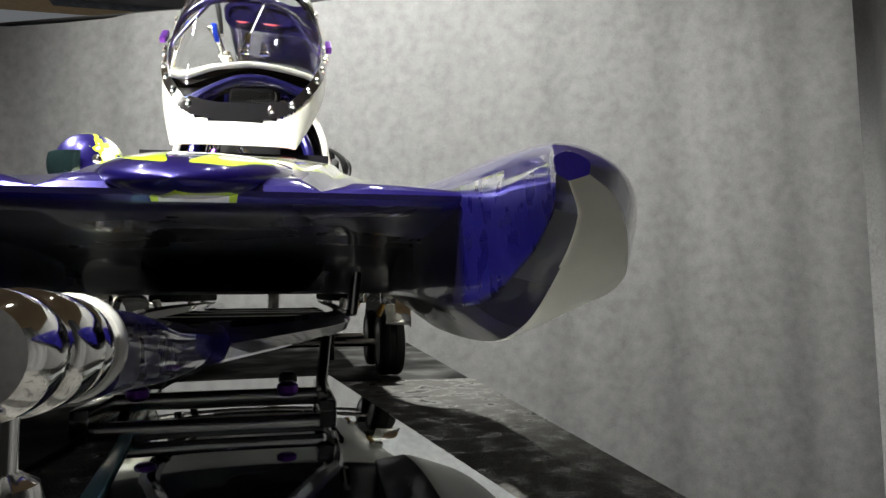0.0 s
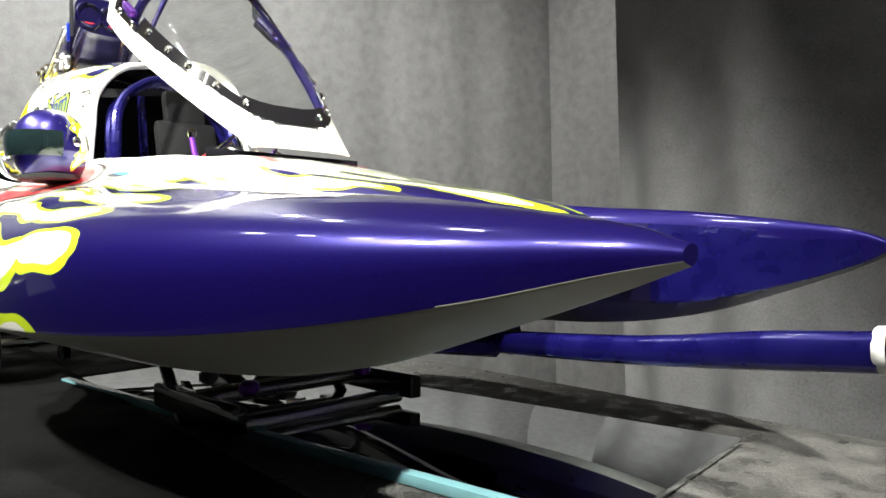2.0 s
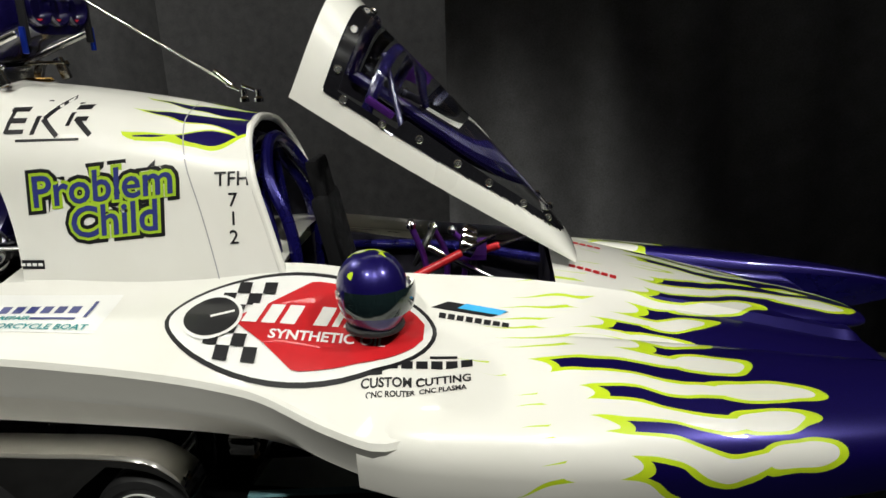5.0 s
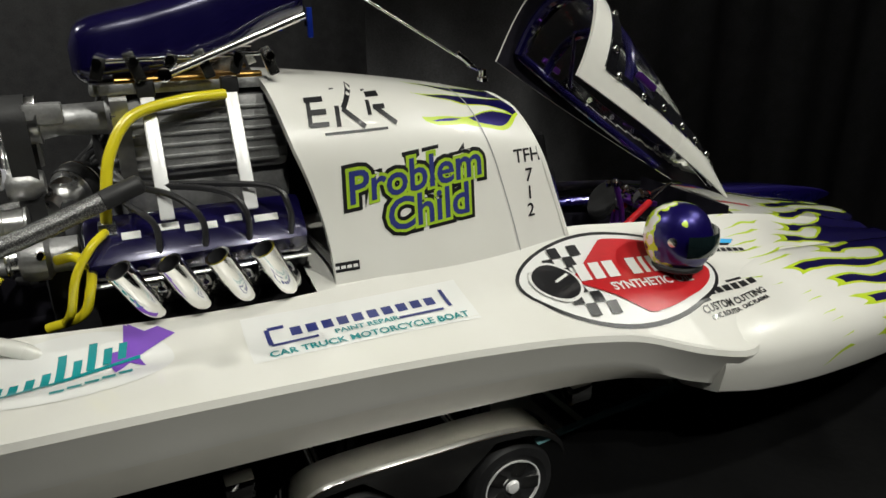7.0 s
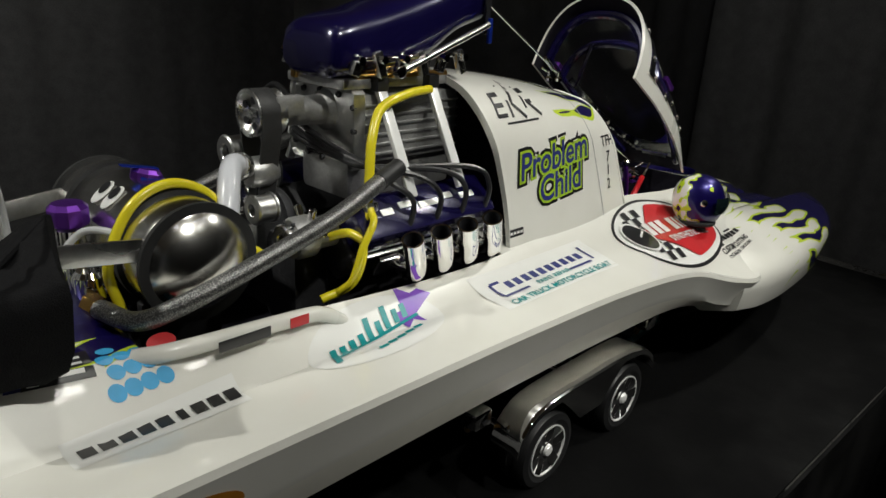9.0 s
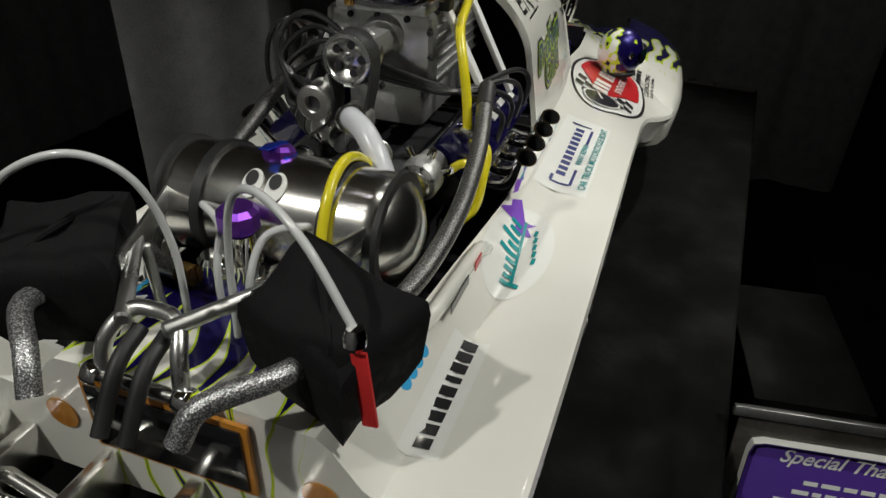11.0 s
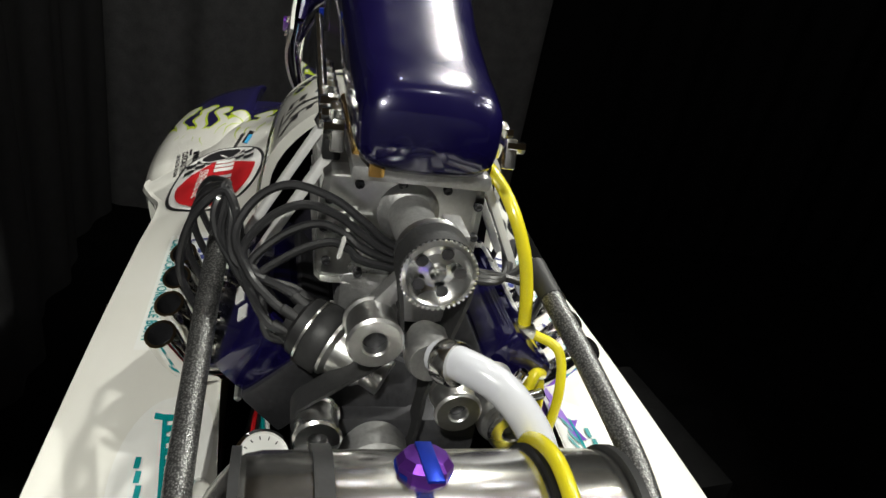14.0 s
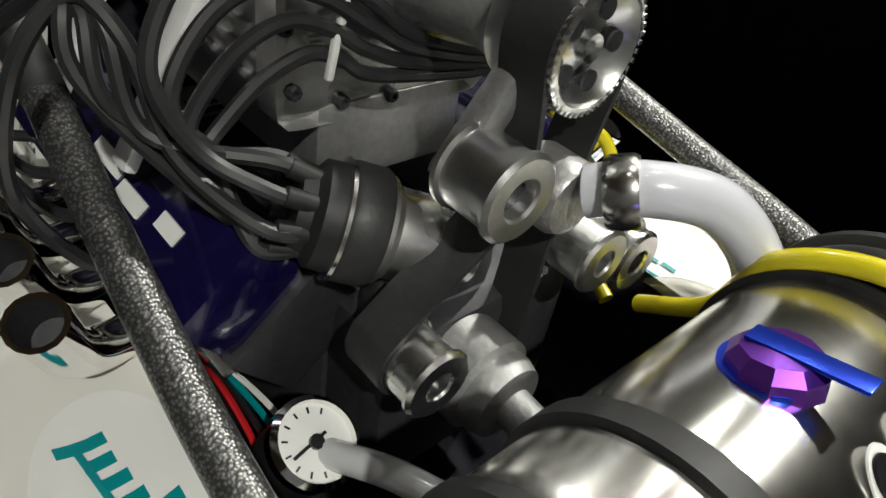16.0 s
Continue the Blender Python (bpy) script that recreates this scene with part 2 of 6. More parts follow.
M = {
    "bow": flame_paint("bow_paint", bow_field),
    "stern": flame_paint("stern_paint", stern_field),
    "cowl": flame_paint("cowl_paint", cowl_field),
    "gel": base_material("white_gelcoat", WHITE, 0.28, 0, 1.0, 0.03, 60),
    "bottom": base_material("white_bottom_paint", (0.72, 0.70, 0.63), 0.4, 0, 0.2, 0.06, 40),
    "purple": base_material("purple_flake_paint", (0.008, 0.006, 0.11), 0.3, 0.5, 1.0, 0.25, 700),
    "deep": base_material("deep_purple_gloss", (0.006, 0.004, 0.045), 0.22, 0.2, 1.0, 0.15, 500),
    "anod": base_material("purple_anodised", (0.16, 0.04, 0.38), 0.3, 0.8, 0, 0.1, 120),
    "blue": base_material("blue_anodised", (0.02, 0.06, 0.6), 0.3, 0.8, 0, 0.1, 120),
    "chrome": base_material("chrome", (0.86, 0.85, 0.83), 0.07, 1.0, 0, 0.08, 60),
    "steel": base_material("brushed_steel", (0.78, 0.77, 0.74), 0.22, 1.0, 0, 0.15, 160),
    "alu": base_material("machined_aluminium", (0.78, 0.78, 0.77), 0.30, 1.0, 0, 0.14, 220, 0.05),
    "cast": base_material("cast_aluminium", (0.46, 0.46, 0.46), 0.48, 0.85, 0, 0.2, 300, 0.2),
    "iron": base_material("dark_cast_iron", (0.05, 0.05, 0.055), 0.5, 0.5, 0, 0.3, 200, 0.2),
    "black": base_material("black_rubber", (0.012, 0.012, 0.013), 0.55, 0, 0, 0.25, 200, 0.1),
    "belt": base_material("grey_belt_rubber", (0.022, 0.022, 0.023), 0.6, 0, 0, 0.2, 300, 0.15),
    "gloss": base_material("gloss_black", (0.008, 0.008, 0.01), 0.15, 0, 1.0, 0.1, 80),
    "cloth": base_material("black_nylon_cloth", (0.010, 0.010, 0.011), 0.85, 0, 0, 0.3, 900, 0.4),
    "wire": base_material("grey_plug_lead", (0.020, 0.020, 0.022), 0.38, 0, 0.2, 0.2, 200),
    "yellow": base_material("yellow_hose", (0.72, 0.62, 0.02), 0.25, 0, 0.6, 0.06, 100),
    "clear": base_material("milky_hose", (0.62, 0.63, 0.68), 0.25, 0, 0.5, 0.05, 60),
    "red": base_material("red_paint", (0.55, 0.015, 0.02), 0.35, 0, 0.5, 0.08, 100),
    "redcloth": base_material("red_ribbon", (0.60, 0.02, 0.02), 0.7, 0, 0, 0.15, 500, 0.2),
    "brass": base_material("brass", (0.55, 0.33, 0.10), 0.25, 1.0, 0, 0.15, 120),
    "ink": base_material("black_vinyl", (0.012, 0.012, 0.014), 0.35, 0, 0.5, 0.1, 100),
    "vinyl": base_material("white_vinyl", (0.82, 0.82, 0.80), 0.3, 0, 0.6, 0.02, 60),
    "lime": base_material("lime_vinyl", (0.36, 0.55, 0.03), 0.35, 0, 0.6, 0.08, 90),
    "navy": base_material("navy_vinyl", (0.03, 0.04, 0.19), 0.35, 0, 0.6, 0.1, 90),
    "teal": base_material("teal_vinyl", (0.0, 0.26, 0.28), 0.35, 0, 0.6, 0.15, 90),
    "violet": base_material("violet_vinyl", (0.20, 0.07, 0.50), 0.35, 0, 0.6, 0.1, 90),
    "sky": base_material("sky_blue_vinyl", (0.05, 0.42, 0.80), 0.35, 0, 0.6, 0.15, 90),
    "rust": base_material("orange_vinyl", (0.50, 0.20, 0.02), 0.35, 0, 0.6, 0.3, 60),
    "grey": base_material("grey_vinyl", (0.35, 0.35, 0.36), 0.35, 0, 0.4, 0.1, 90),
    "visor": base_material("dark_visor", (0.01, 0.02, 0.022), 0.06, 0.3, 1.0, 0.05, 30),
    "drape": base_material("grey_drape_cloth", (0.17, 0.17, 0.175), 0.95, 0, 0, 0.28, 260, 0.3),
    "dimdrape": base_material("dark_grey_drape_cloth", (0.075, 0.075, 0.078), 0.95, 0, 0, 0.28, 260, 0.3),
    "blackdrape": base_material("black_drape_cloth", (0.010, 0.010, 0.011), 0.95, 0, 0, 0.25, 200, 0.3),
    "carpet": base_material("sparkling_grey_carpet", (0.085, 0.083, 0.080), 0.7, 0, 0, 0.75, 520, 1.0),
    "board": base_material("black_platform_board", (0.0028, 0.0028, 0.003), 0.9, 0, 0, 0.4, 120, 0.3),
    "mirror": base_material("floor_mirror", (0.80, 0.84, 0.85), 0.03, 1.0, 0, 0.05, 20),
    "edge": base_material("mirror_edge", (0.20, 0.42, 0.46), 0.2, 0, 0.5, 0.1, 60),
    "sign": base_material("purple_sign_print", (0.085, 0.035, 0.30), 0.4, 0, 0.4, 0.08, 60),
    "carbon": base_material("carbon_weave", (0.03, 0.026, 0.022), 0.35, 0, 0.8, 0.6, 150),
    "wood": base_material("warm_ceiling_board", (0.42, 0.28, 0.14), 0.7, 0, 0, 0.2, 20),
    "under": base_material("dark_tunnel_underside", (0.008, 0.006, 0.03), 0.3, 0, 0.6, 0.2, 80),
    "rimalu": base_material("bright_wheel_alloy", (0.86, 0.86, 0.86), 0.25, 0.15, 0, 0.08, 120),
    "lampglow": base_material("lamp_panel", (1.0, 0.97, 0.92), 0.5, emit=14.0),
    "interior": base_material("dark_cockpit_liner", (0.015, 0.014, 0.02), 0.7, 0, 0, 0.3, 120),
}


def braid(name, light, dark):
    m = base_material(name, light, 0.35, 0.8)
    nt = m.node_tree
    tc = nt.nodes.new("ShaderNodeTexCoord")
    vor = nt.nodes.new("ShaderNodeTexVoronoi")
    vor.inputs["Scale"].default_value = 760
    nt.links.new(tc.outputs["Object"], vor.inputs["Vector"])
    mix = nt.nodes.new("ShaderNodeMix")
    mix.data_type = "RGBA"
    mix.inputs[6].default_value, mix.inputs[7].default_value = (*light, 1), (*dark, 1)
    mr = nt.nodes.new("ShaderNodeMapRange")
    mr.inputs[1].default_value, mr.inputs[2].default_value = 0.25, 0.6
    nt.links.new(vor.outputs["Distance"], mr.inputs[0])
    nt.links.new(mr.outputs[0], mix.inputs[0])
    nt.links.new(mix.outputs[2], nt.nodes["Principled BSDF"].inputs["Base Color"])
    b = nt.nodes.new("ShaderNodeBump")
    b.inputs["Strength"].default_value, b.inputs["Distance"].default_value = 0.5, 0.0006
    b.invert = True
    nt.links.new(vor.outputs["Distance"], b.inputs["Height"])
    nt.links.new(b.outputs[0], nt.nodes["Principled BSDF"].inputs["Normal"])
    return m


for key in ("board", "carpet", "drape", "dimdrape", "blackdrape", "cloth", "interior"):
    M[key].node_tree.nodes["Principled BSDF"].inputs["Specular IOR Level"].default_value = 0.08
M["braid"] = braid("grey_braided_hose", (0.30, 0.30, 0.295), (0.11, 0.11, 0.11))
M["foil"] = braid("silver_braided_sleeve", (0.75, 0.75, 0.76), (0.18, 0.18, 0.19))

glass = bpy.data.materials.new("canopy_glass")
glass.use_nodes = True
g = glass.node_tree
gb = g.nodes["Principled BSDF"]
gb.inputs["Transmission Weight"].default_value, gb.inputs["Roughness"].default_value, gb.inputs["IOR"].default_value = 1.0, 0.03, 1.1
gb.inputs["Base Color"].default_value = (0.93, 0.95, 0.94, 1)
gb.inputs["Coat Weight"].default_value = 0.3
M["glass"] = glass
M["hose"] = base_material("clear_tube", (0.55, 0.56, 0.57), 0.2, 0, 0.5, 0.05, 50)


# ---- mesh helpers ----
def thing(name, label, category, at=(0, 0, 0), group="", kind=""):
    ob = new(name)
    ob.location = at
    ob.empty_display_size = 0.02
    return tagged(ob, label, category, group, kind)


def finish(bm, name, material, angle=35):
    bmesh.ops.recalc_face_normals(bm, faces=bm.faces)
    me = bpy.data.meshes.new(name)
    bm.to_mesh(me)
    bm.free()
    for p in me.polygons:
        p.use_smooth = True
    me.set_sharp_from_angle(angle=radians(angle))
    for mt in (material if isinstance(material, (list, tuple)) else [material]):
        me.materials.append(M[mt] if isinstance(mt, str) else mt)
    return me


def part(name, bm, material, parent=None, label="", angle=35):
    """Links a bmesh, given in world coordinates, as one mesh under its thing."""
    ob = new(name, finish(bm, name, material, angle))
    if parent:
        ob.parent = parent
        up = parent
        shift = Vector((0, 0, 0))
        while up:
            shift += up.location
            up = up.parent
        ob.data.transform(Matrix.Translation(-shift))
    if label:
        ob["label"] = label
    return ob


def box(size, m=Matrix(), bevel=0.0, bm=None, segs=2):
    own = bmesh.new()
    bmesh.ops.create_cube(own, size=1)
    bmesh.ops.scale(own, vec=size, verts=own.verts)
    if bevel:
        bmesh.ops.bevel(own, geom=own.edges[:], offset=bevel, segments=segs, affect="EDGES", profile=0.6)
    own.transform(m)
    return merge(bm, own)


def merge(bm, own):
    if bm is None:
        return own
    me = bpy.data.meshes.new("tmp")
    own.to_mesh(me)
    own.free()
    bm.from_mesh(me)
    bpy.data.meshes.remove(me)
    return bm


def along(a, b):
    """A pose at a whose z points to b."""
    d = Vector(b) - Vector(a)
    return Matrix.Translation(a) @ d.to_track_quat("Z", "Y").to_matrix().to_4x4()


def lathe(profile, m=Matrix(), segs=24, bm=None):
    """Rings of (radius, height) about z."""
    own = bmesh.new()
    rings = []
    for r, h in profile:
        rings.append([own.verts.new((r * math.cos(2 * math.pi * i / segs), r * math.sin(2 * math.pi * i / segs), h)) for i in range(segs)])
    for a, b in zip(rings, rings[1:]):
        for i in range(segs):
            j = (i + 1) % segs
            own.faces.new((a[i], a[j], b[j], b[i]))
    if profile[0][0] > 1e-5:
        own.faces.new(rings[0][::-1])
    if profile[-1][0] > 1e-5:
        own.faces.new(rings[-1])
    bmesh.ops.remove_doubles(own, verts=own.verts, dist=1e-6)
    own.transform(m)
    return merge(bm, own)


def rod(a, b, r, bm=None, segs=12, bevel=True):
    length = (Vector(b) - Vector(a)).length
    e = min(r * 0.3, length * 0.2) if bevel else 0
    prof = [(r - e, 0), (r, e), (r, length - e), (r - e, length)] if e else [(r, 0), (r, length)]
    return lathe(prof, along(a, b), segs, bm)


def smooth_path(points, steps=8):
    pts = [Vector(p) for p in points]
    pts = [pts[0] * 2 - pts[1]] + pts + [pts[-1] * 2 - pts[-2]]
    out = []
    for i in range(1, len(pts) - 2):
        p0, p1, p2, p3 = pts[i - 1:i + 3]
        for s in range(steps):
            t = s / steps
            out.append(0.5 * (2 * p1 + (p2 - p0) * t + (2 * p0 - 5 * p1 + 4 * p2 - p3) * t * t + (3 * p1 - p0 - 3 * p2 + p3) * t ** 3))
    out.append(pts[-2])
    return out


def tube(points, r, bm=None, segs=10, steps=8, flat=1.0, hollow=False, ends=None):
    """A tube along a smooth path; r is one radius or a list of two for a taper."""
    path = smooth_path(points, steps)
    own = bmesh.new()
    rings = []
    normal = None
    for i, p in enumerate(path):
        d = (path[min(i + 1, len(path) - 1)] - path[max(i - 1, 0)]).normalized()
        if normal is None:
            normal = d.orthogonal().normalized()
        normal = (normal - d * normal.dot(d)).normalized()
        other = d.cross(normal)
        k = i / (len(path) - 1)
        rr = r if isinstance(r, (int, float)) else r[0] + (r[1] - r[0]) * k
        rings.append([own.verts.new(p + (normal * math.cos(2 * math.pi * j / segs) + other * math.sin(2 * math.pi * j / segs) * flat) * rr) for j in range(segs)])
    for a, b in zip(rings, rings[1:]):
        for i in range(segs):
            j = (i + 1) % segs
            own.faces.new((a[i], a[j], b[j], b[i]))
    own.faces.new(rings[0][::-1])
    if hollow:
        d = (path[-1] - path[-2]).normalized()
        rr = r if isinstance(r, (int, float)) else r[1]
        c = path[-1]
        inner = [own.verts.new(c + (v.co - c) * 0.8) for v in rings[-1]]
        deep = [own.verts.new(c + (v.co - c) * 0.75 - d * rr * 2) for v in rings[-1]]
        for i in range(segs):
            j = (i + 1) % segs
            own.faces.new((rings[-1][i], rings[-1][j], inner[j], inner[i]))
            f = own.faces.new((inner[i], inner[j], deep[j], deep[i]))
            f.material_index = 1
        own.faces.new(deep).material_index = 1
    else:
        own.faces.new(rings[-1])
    return merge(bm, own)


def bolt(at, way, r=0.002, h=0.002, bm=None):
    at = Vector(at)
    return lathe([(r, -h), (r, h * 0.5), (r * 0.8, h), (r * 0.45, h), (r * 0.4, h * 0.4), (0, h * 0.4)], along(at, at + Vector(way)), 8, bm)


def spline(xs, rows, x):
    """Smooth values of the rows (one list for each x) at x."""
    xs = list(xs)
    i = max(0, min(len(xs) - 2, next((k for k in range(len(xs) - 1) if x <= xs[k + 1]), len(xs) - 2)))
    t = (x - xs[i]) / (xs[i + 1] - xs[i])
    a, b = np.array(rows[i], float), np.array(rows[i + 1], float)
    def slope(k):
        if k <= 0 or k >= len(xs) - 1:
            j = 0 if k <= 0 else len(xs) - 2
            return (np.array(rows[j + 1], float) - np.array(rows[j], float)) / (xs[j + 1] - xs[j])
        return (np.array(rows[k + 1], float) - np.array(rows[k - 1], float)) / (xs[k + 1] - xs[k - 1])
    h = xs[i + 1] - xs[i]
    return (2 * t**3 - 3 * t**2 + 1) * a + (t**3 - 2 * t**2 + t) * h * slope(i) + (-2 * t**3 + 3 * t**2) * b + (t**3 - t**2) * h * slope(i + 1)


def grid(rings, bm=None, close=False, cap=False, keep=None):
    """Quads between rings of points; keep(i, j) may leave one out."""
    own = bmesh.new()
    vs = [[own.verts.new(p) for p in ring] for ring in rings]
    n = len(vs[0])
    for i in range(len(vs) - 1):
        for j in range(n if close else n - 1):
            k = (j + 1) % n
            if keep is None or keep(i, j):
                own.faces.new((vs[i][j], vs[i][k], vs[i + 1][k], vs[i + 1][j]))
    if cap:
        own.faces.new(vs[0][::-1])
        own.faces.new(vs[-1])
    bmesh.ops.remove_doubles(own, verts=own.verts, dist=1e-6)
    return merge(bm, own)


def mirrored(bm):
    """The mesh together with its image on the other side of the keel line."""
    me = bpy.data.meshes.new("tmp")
    bm.to_mesh(me)
    me.transform(Matrix.Diagonal((1, -1, 1, 1)))
    bm.from_mesh(me)
    bpy.data.meshes.remove(me)
    return bm

# ---- the stand, the drapes and the hall ----
def pleated(length, height, base, depth, seed, step=0.012, deep=None):
    """A hanging cloth along x with uneven pleats; deep(x) scales them."""
    rng = random.Random(seed)
    waves = [(rng.uniform(9, 20), rng.uniform(0, 6.3), 1.0), (rng.uniform(24, 40), rng.uniform(0, 6.3), 0.5), (rng.uniform(3, 6), rng.uniform(0, 6.3), 0.9)]
    own = bmesh.new()
    n = int(length / step)
    hs = [0, 0.03, 0.25, 0.5, 0.75, 0.97, 1.0]
    cols = []
    for i in range(n + 1):
        x = i * length / n
        k = depth * (deep(x) if deep else 1)
        col = []
        for h in hs:
            y = sum(a * math.sin(f * x + p + 0.5 * h) for f, p, a in waves) * k * (1.1 - 0.35 * h)
            col.append((x, y, base + h * height + (0.012 * math.sin(5 * x) if h > 0.9 else 0)))
        cols.append(col)
    return grid(cols, own)


floor = part("floor", box((9, 8, 0.02), pose(0.8, 0, -0.812)), "board", None)
tagged(floor, "black hall floor below the display", "floor", "", "structure")
stage = part("display_stand", box((1.78, 0.73, 0.826), pose(0.93, -0.055, -0.387, 0, 0, -3), 0.006), "board", None)
tagged(stage, "black display stand below the boat", "display stand", "", "structure")


deck = part("stand_carpet", box((0.92, 0.72, 0.004), pose(1.355, -0.077, 0.028, 0, 0, -3), 0.001), "carpet", None)
tagged(deck, "dark sparkling carpet on top of the display stand", "carpet", "", "structure")


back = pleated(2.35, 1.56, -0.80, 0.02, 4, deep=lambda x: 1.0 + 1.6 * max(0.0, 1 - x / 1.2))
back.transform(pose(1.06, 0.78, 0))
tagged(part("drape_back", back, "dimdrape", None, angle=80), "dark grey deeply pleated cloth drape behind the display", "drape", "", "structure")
far = pleated(3.8, 2.30, -0.80, 0.011, 7)
far.transform(pose(-0.45, 2.45, 0))
tagged(part("drape_far", far, "drape", None, angle=80), "grey cloth drape at the back of the booth", "drape", "", "structure")
bm_side = pleated(4.9, 2.30, -0.80, 0.008, 9)
bm_side.transform(pose(-2.1, -2.0, 0, 0, 0, 68.5))
tagged(part("drape_stern", bm_side, "drape", None, angle=80), "smooth grey cloth drape closing one side", "drape", "", "structure")
front = pleated(2.6, 3.15, -0.80, 0.02, 15)
front.transform(pose(3.1, -1.02, 0, 0, 0, 90))
tagged(part("drape_bow", front, "drape", None, angle=80), "grey drape in the dim part of the hall", "drape", "", "structure")
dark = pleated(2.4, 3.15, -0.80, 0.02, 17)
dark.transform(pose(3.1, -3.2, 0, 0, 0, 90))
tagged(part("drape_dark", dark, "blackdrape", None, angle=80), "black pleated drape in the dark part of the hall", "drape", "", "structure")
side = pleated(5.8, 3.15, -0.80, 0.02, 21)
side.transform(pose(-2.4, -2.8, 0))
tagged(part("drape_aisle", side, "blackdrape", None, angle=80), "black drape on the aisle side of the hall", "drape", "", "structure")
ceiling = part("ceiling", box((14, 13, 0.05), pose(0.5, -0.5, 3.4)), "wood", None)
tagged(ceiling, "warm brown hall ceiling", "ceiling", "", "structure")
for k in range(2):
    bar = part("drape_rail", rod((1.06, 0.83, 0.78), (3.4, 0.83, 0.78), 0.012) if k == 0 else rod((-2.14, -2.0, 1.52), (-0.36, 2.52, 1.52), 0.012), "black", None)
    tagged(bar, "black metal rail that carries the drape", "rail", "", "structure")
for k, (x, y) in enumerate(((-0.6, -1.5), (0.1, -1.7), (0.8, -1.9), (1.5, -1.7), (2.2, -1.3), (2.6, -0.2), (-0.9, 0.6), (0.4, 0.5))):
    fix = thing("hall_light", "small bright lamp panel under the hall ceiling", "ceiling light", (x, y, 3.2), "ceiling lamps", "structure")
    part("housing", box((0.26, 0.12, 0.06), pose(x, y, 3.23), 0.006), "iron", fix)
    part("panel", box((0.22, 0.08, 0.006), pose(x, y, 3.195)), "lampglow", fix)
    part("hanger", rod((x, y, 3.25), (x, y, 3.38), 0.008), "iron", fix)
truss = part("hall_beam", box((0.12, 1.2, 0.10), pose(-3.0, -0.9, 2.15), 0.004), "iron", None)
tagged(truss, "dark steel beam high up in the hall", "beam", "", "structure")


# ---- the boat ----
boat = thing("drag_boat", "white and purple flame-painted model drag boat on its trailer", "model boat")
HX = [0.165, 0.35, 0.60, 0.80, 0.95, 1.03, 1.08, 1.20, 1.35, 1.46, 1.52]
#      centre z, inner y z, valley y z, sheer y z, chine y z, bottom z
HR = [
    (0.305, 0.100, 0.300, 0.140, 0.258, 0.230, 0.272, 0.216, 0.208, 0.182),
    (0.300, 0.112, 0.293, 0.150, 0.259, 0.232, 0.269, 0.219, 0.216, 0.186),
    (0.295, 0.125, 0.285, 0.160, 0.266, 0.232, 0.263, 0.220, 0.215, 0.184),
    (0.300, 0.112, 0.288, 0.165, 0.269, 0.231, 0.251, 0.221, 0.208, 0.178),
    (0.308, 0.100, 0.298, 0.165, 0.263, 0.234, 0.230, 0.223, 0.188, 0.168),
    (0.302, 0.100, 0.292, 0.170, 0.256, 0.258, 0.208, 0.240, 0.160, 0.156),
    (0.297, 0.100, 0.287, 0.172, 0.250, 0.270, 0.204, 0.250, 0.155, 0.152),
    (0.284, 0.092, 0.277, 0.165, 0.248, 0.205, 0.216, 0.195, 0.185, 0.180),
    (0.254, 0.074, 0.249, 0.115, 0.236, 0.170, 0.218, 0.165, 0.190, 0.187),
    (0.228, 0.062, 0.224, 0.095, 0.217, 0.150, 0.208, 0.146, 0.190, 0.188),
    (0.210, 0.055, 0.209, 0.090, 0.207, 0.142, 0.205, 0.139, 0.193, 0.190),
]


def hull_ring(x):
    zc, y1, z1, y2, z2, y3, z3, y4, z4, zb = spline(HX, HR, x)
    return [(x, 0, zc), (x, y1 * 0.6, zc * 0.7 + z1 * 0.3), (x, y1, z1), (x, y1 + 0.01, z1 - 0.008),
            (x, y1 + (y2 - y1) * 0.75, z1 + (z2 - z1) * 0.85), (x, y2, z2), (x, y2 + (y3 - y2) * 0.4, z2 + (z3 - z2) * 0.3),
            (x, y3 - 0.008, z3 - 0.001), (x, y3 - 0.002, z3 - 0.002), (x, y3, z3 - 0.008),
            (x, y4 + 0.002, z4 + 0.008), (x, y4, z4), (x, y4 - 0.012, zb), (x, 0, zb)]


xs = [0.165 + (1.52 - 0.165) * i / 110 for i in range(111)]
rings = [hull_ring(x) for x in xs]
# leading edge, rolled under
nose = hull_ring(1.52)
mid = 0.199
for k in range(1, 6):
    a = k * math.pi / 10
    rings.append([(1.52 + 0.022 * math.sin(a), p[1] * (1 - 0.02 * k / 5), mid + (p[2] - mid) * math.cos(a)) for p in nose])
BAY, PIT = (0.27, 0.665), (0.945, 1.215)


def deck_there(i, j):
    x = xs[min(i, 110)]
    return not (j < 2 and (BAY[0] < x < BAY[1] or PIT[0] < x < PIT[1]))


hull_bm = mirrored(grid(rings, keep=deck_there))
bmesh.ops.remove_doubles(hull_bm, verts=hull_bm.verts, dist=1e-5)
loop = [(0.165, p[1], p[2]) for p in rings[0]] + [(0.165, -p[1], p[2]) for p in rings[0][::-1][1:-1]]
hull_bm.faces.new([hull_bm.verts.new(p) for p in loop])
for f in hull_bm.faces:
    c = f.calc_center_median()
    if c.x < 0.42:
        f.material_index = 1
    if c.z < 0.5 * (spline(HX, HR, max(0.165, min(1.52, c.x)))[8] + spline(HX, HR, max(0.165, min(1.52, c.x)))[9]) + 0.002:
        f.material_index = 2
# forward of x = 1.06 the underside takes the dark tunnel colour
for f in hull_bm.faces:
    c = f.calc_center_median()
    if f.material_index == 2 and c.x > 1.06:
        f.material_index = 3
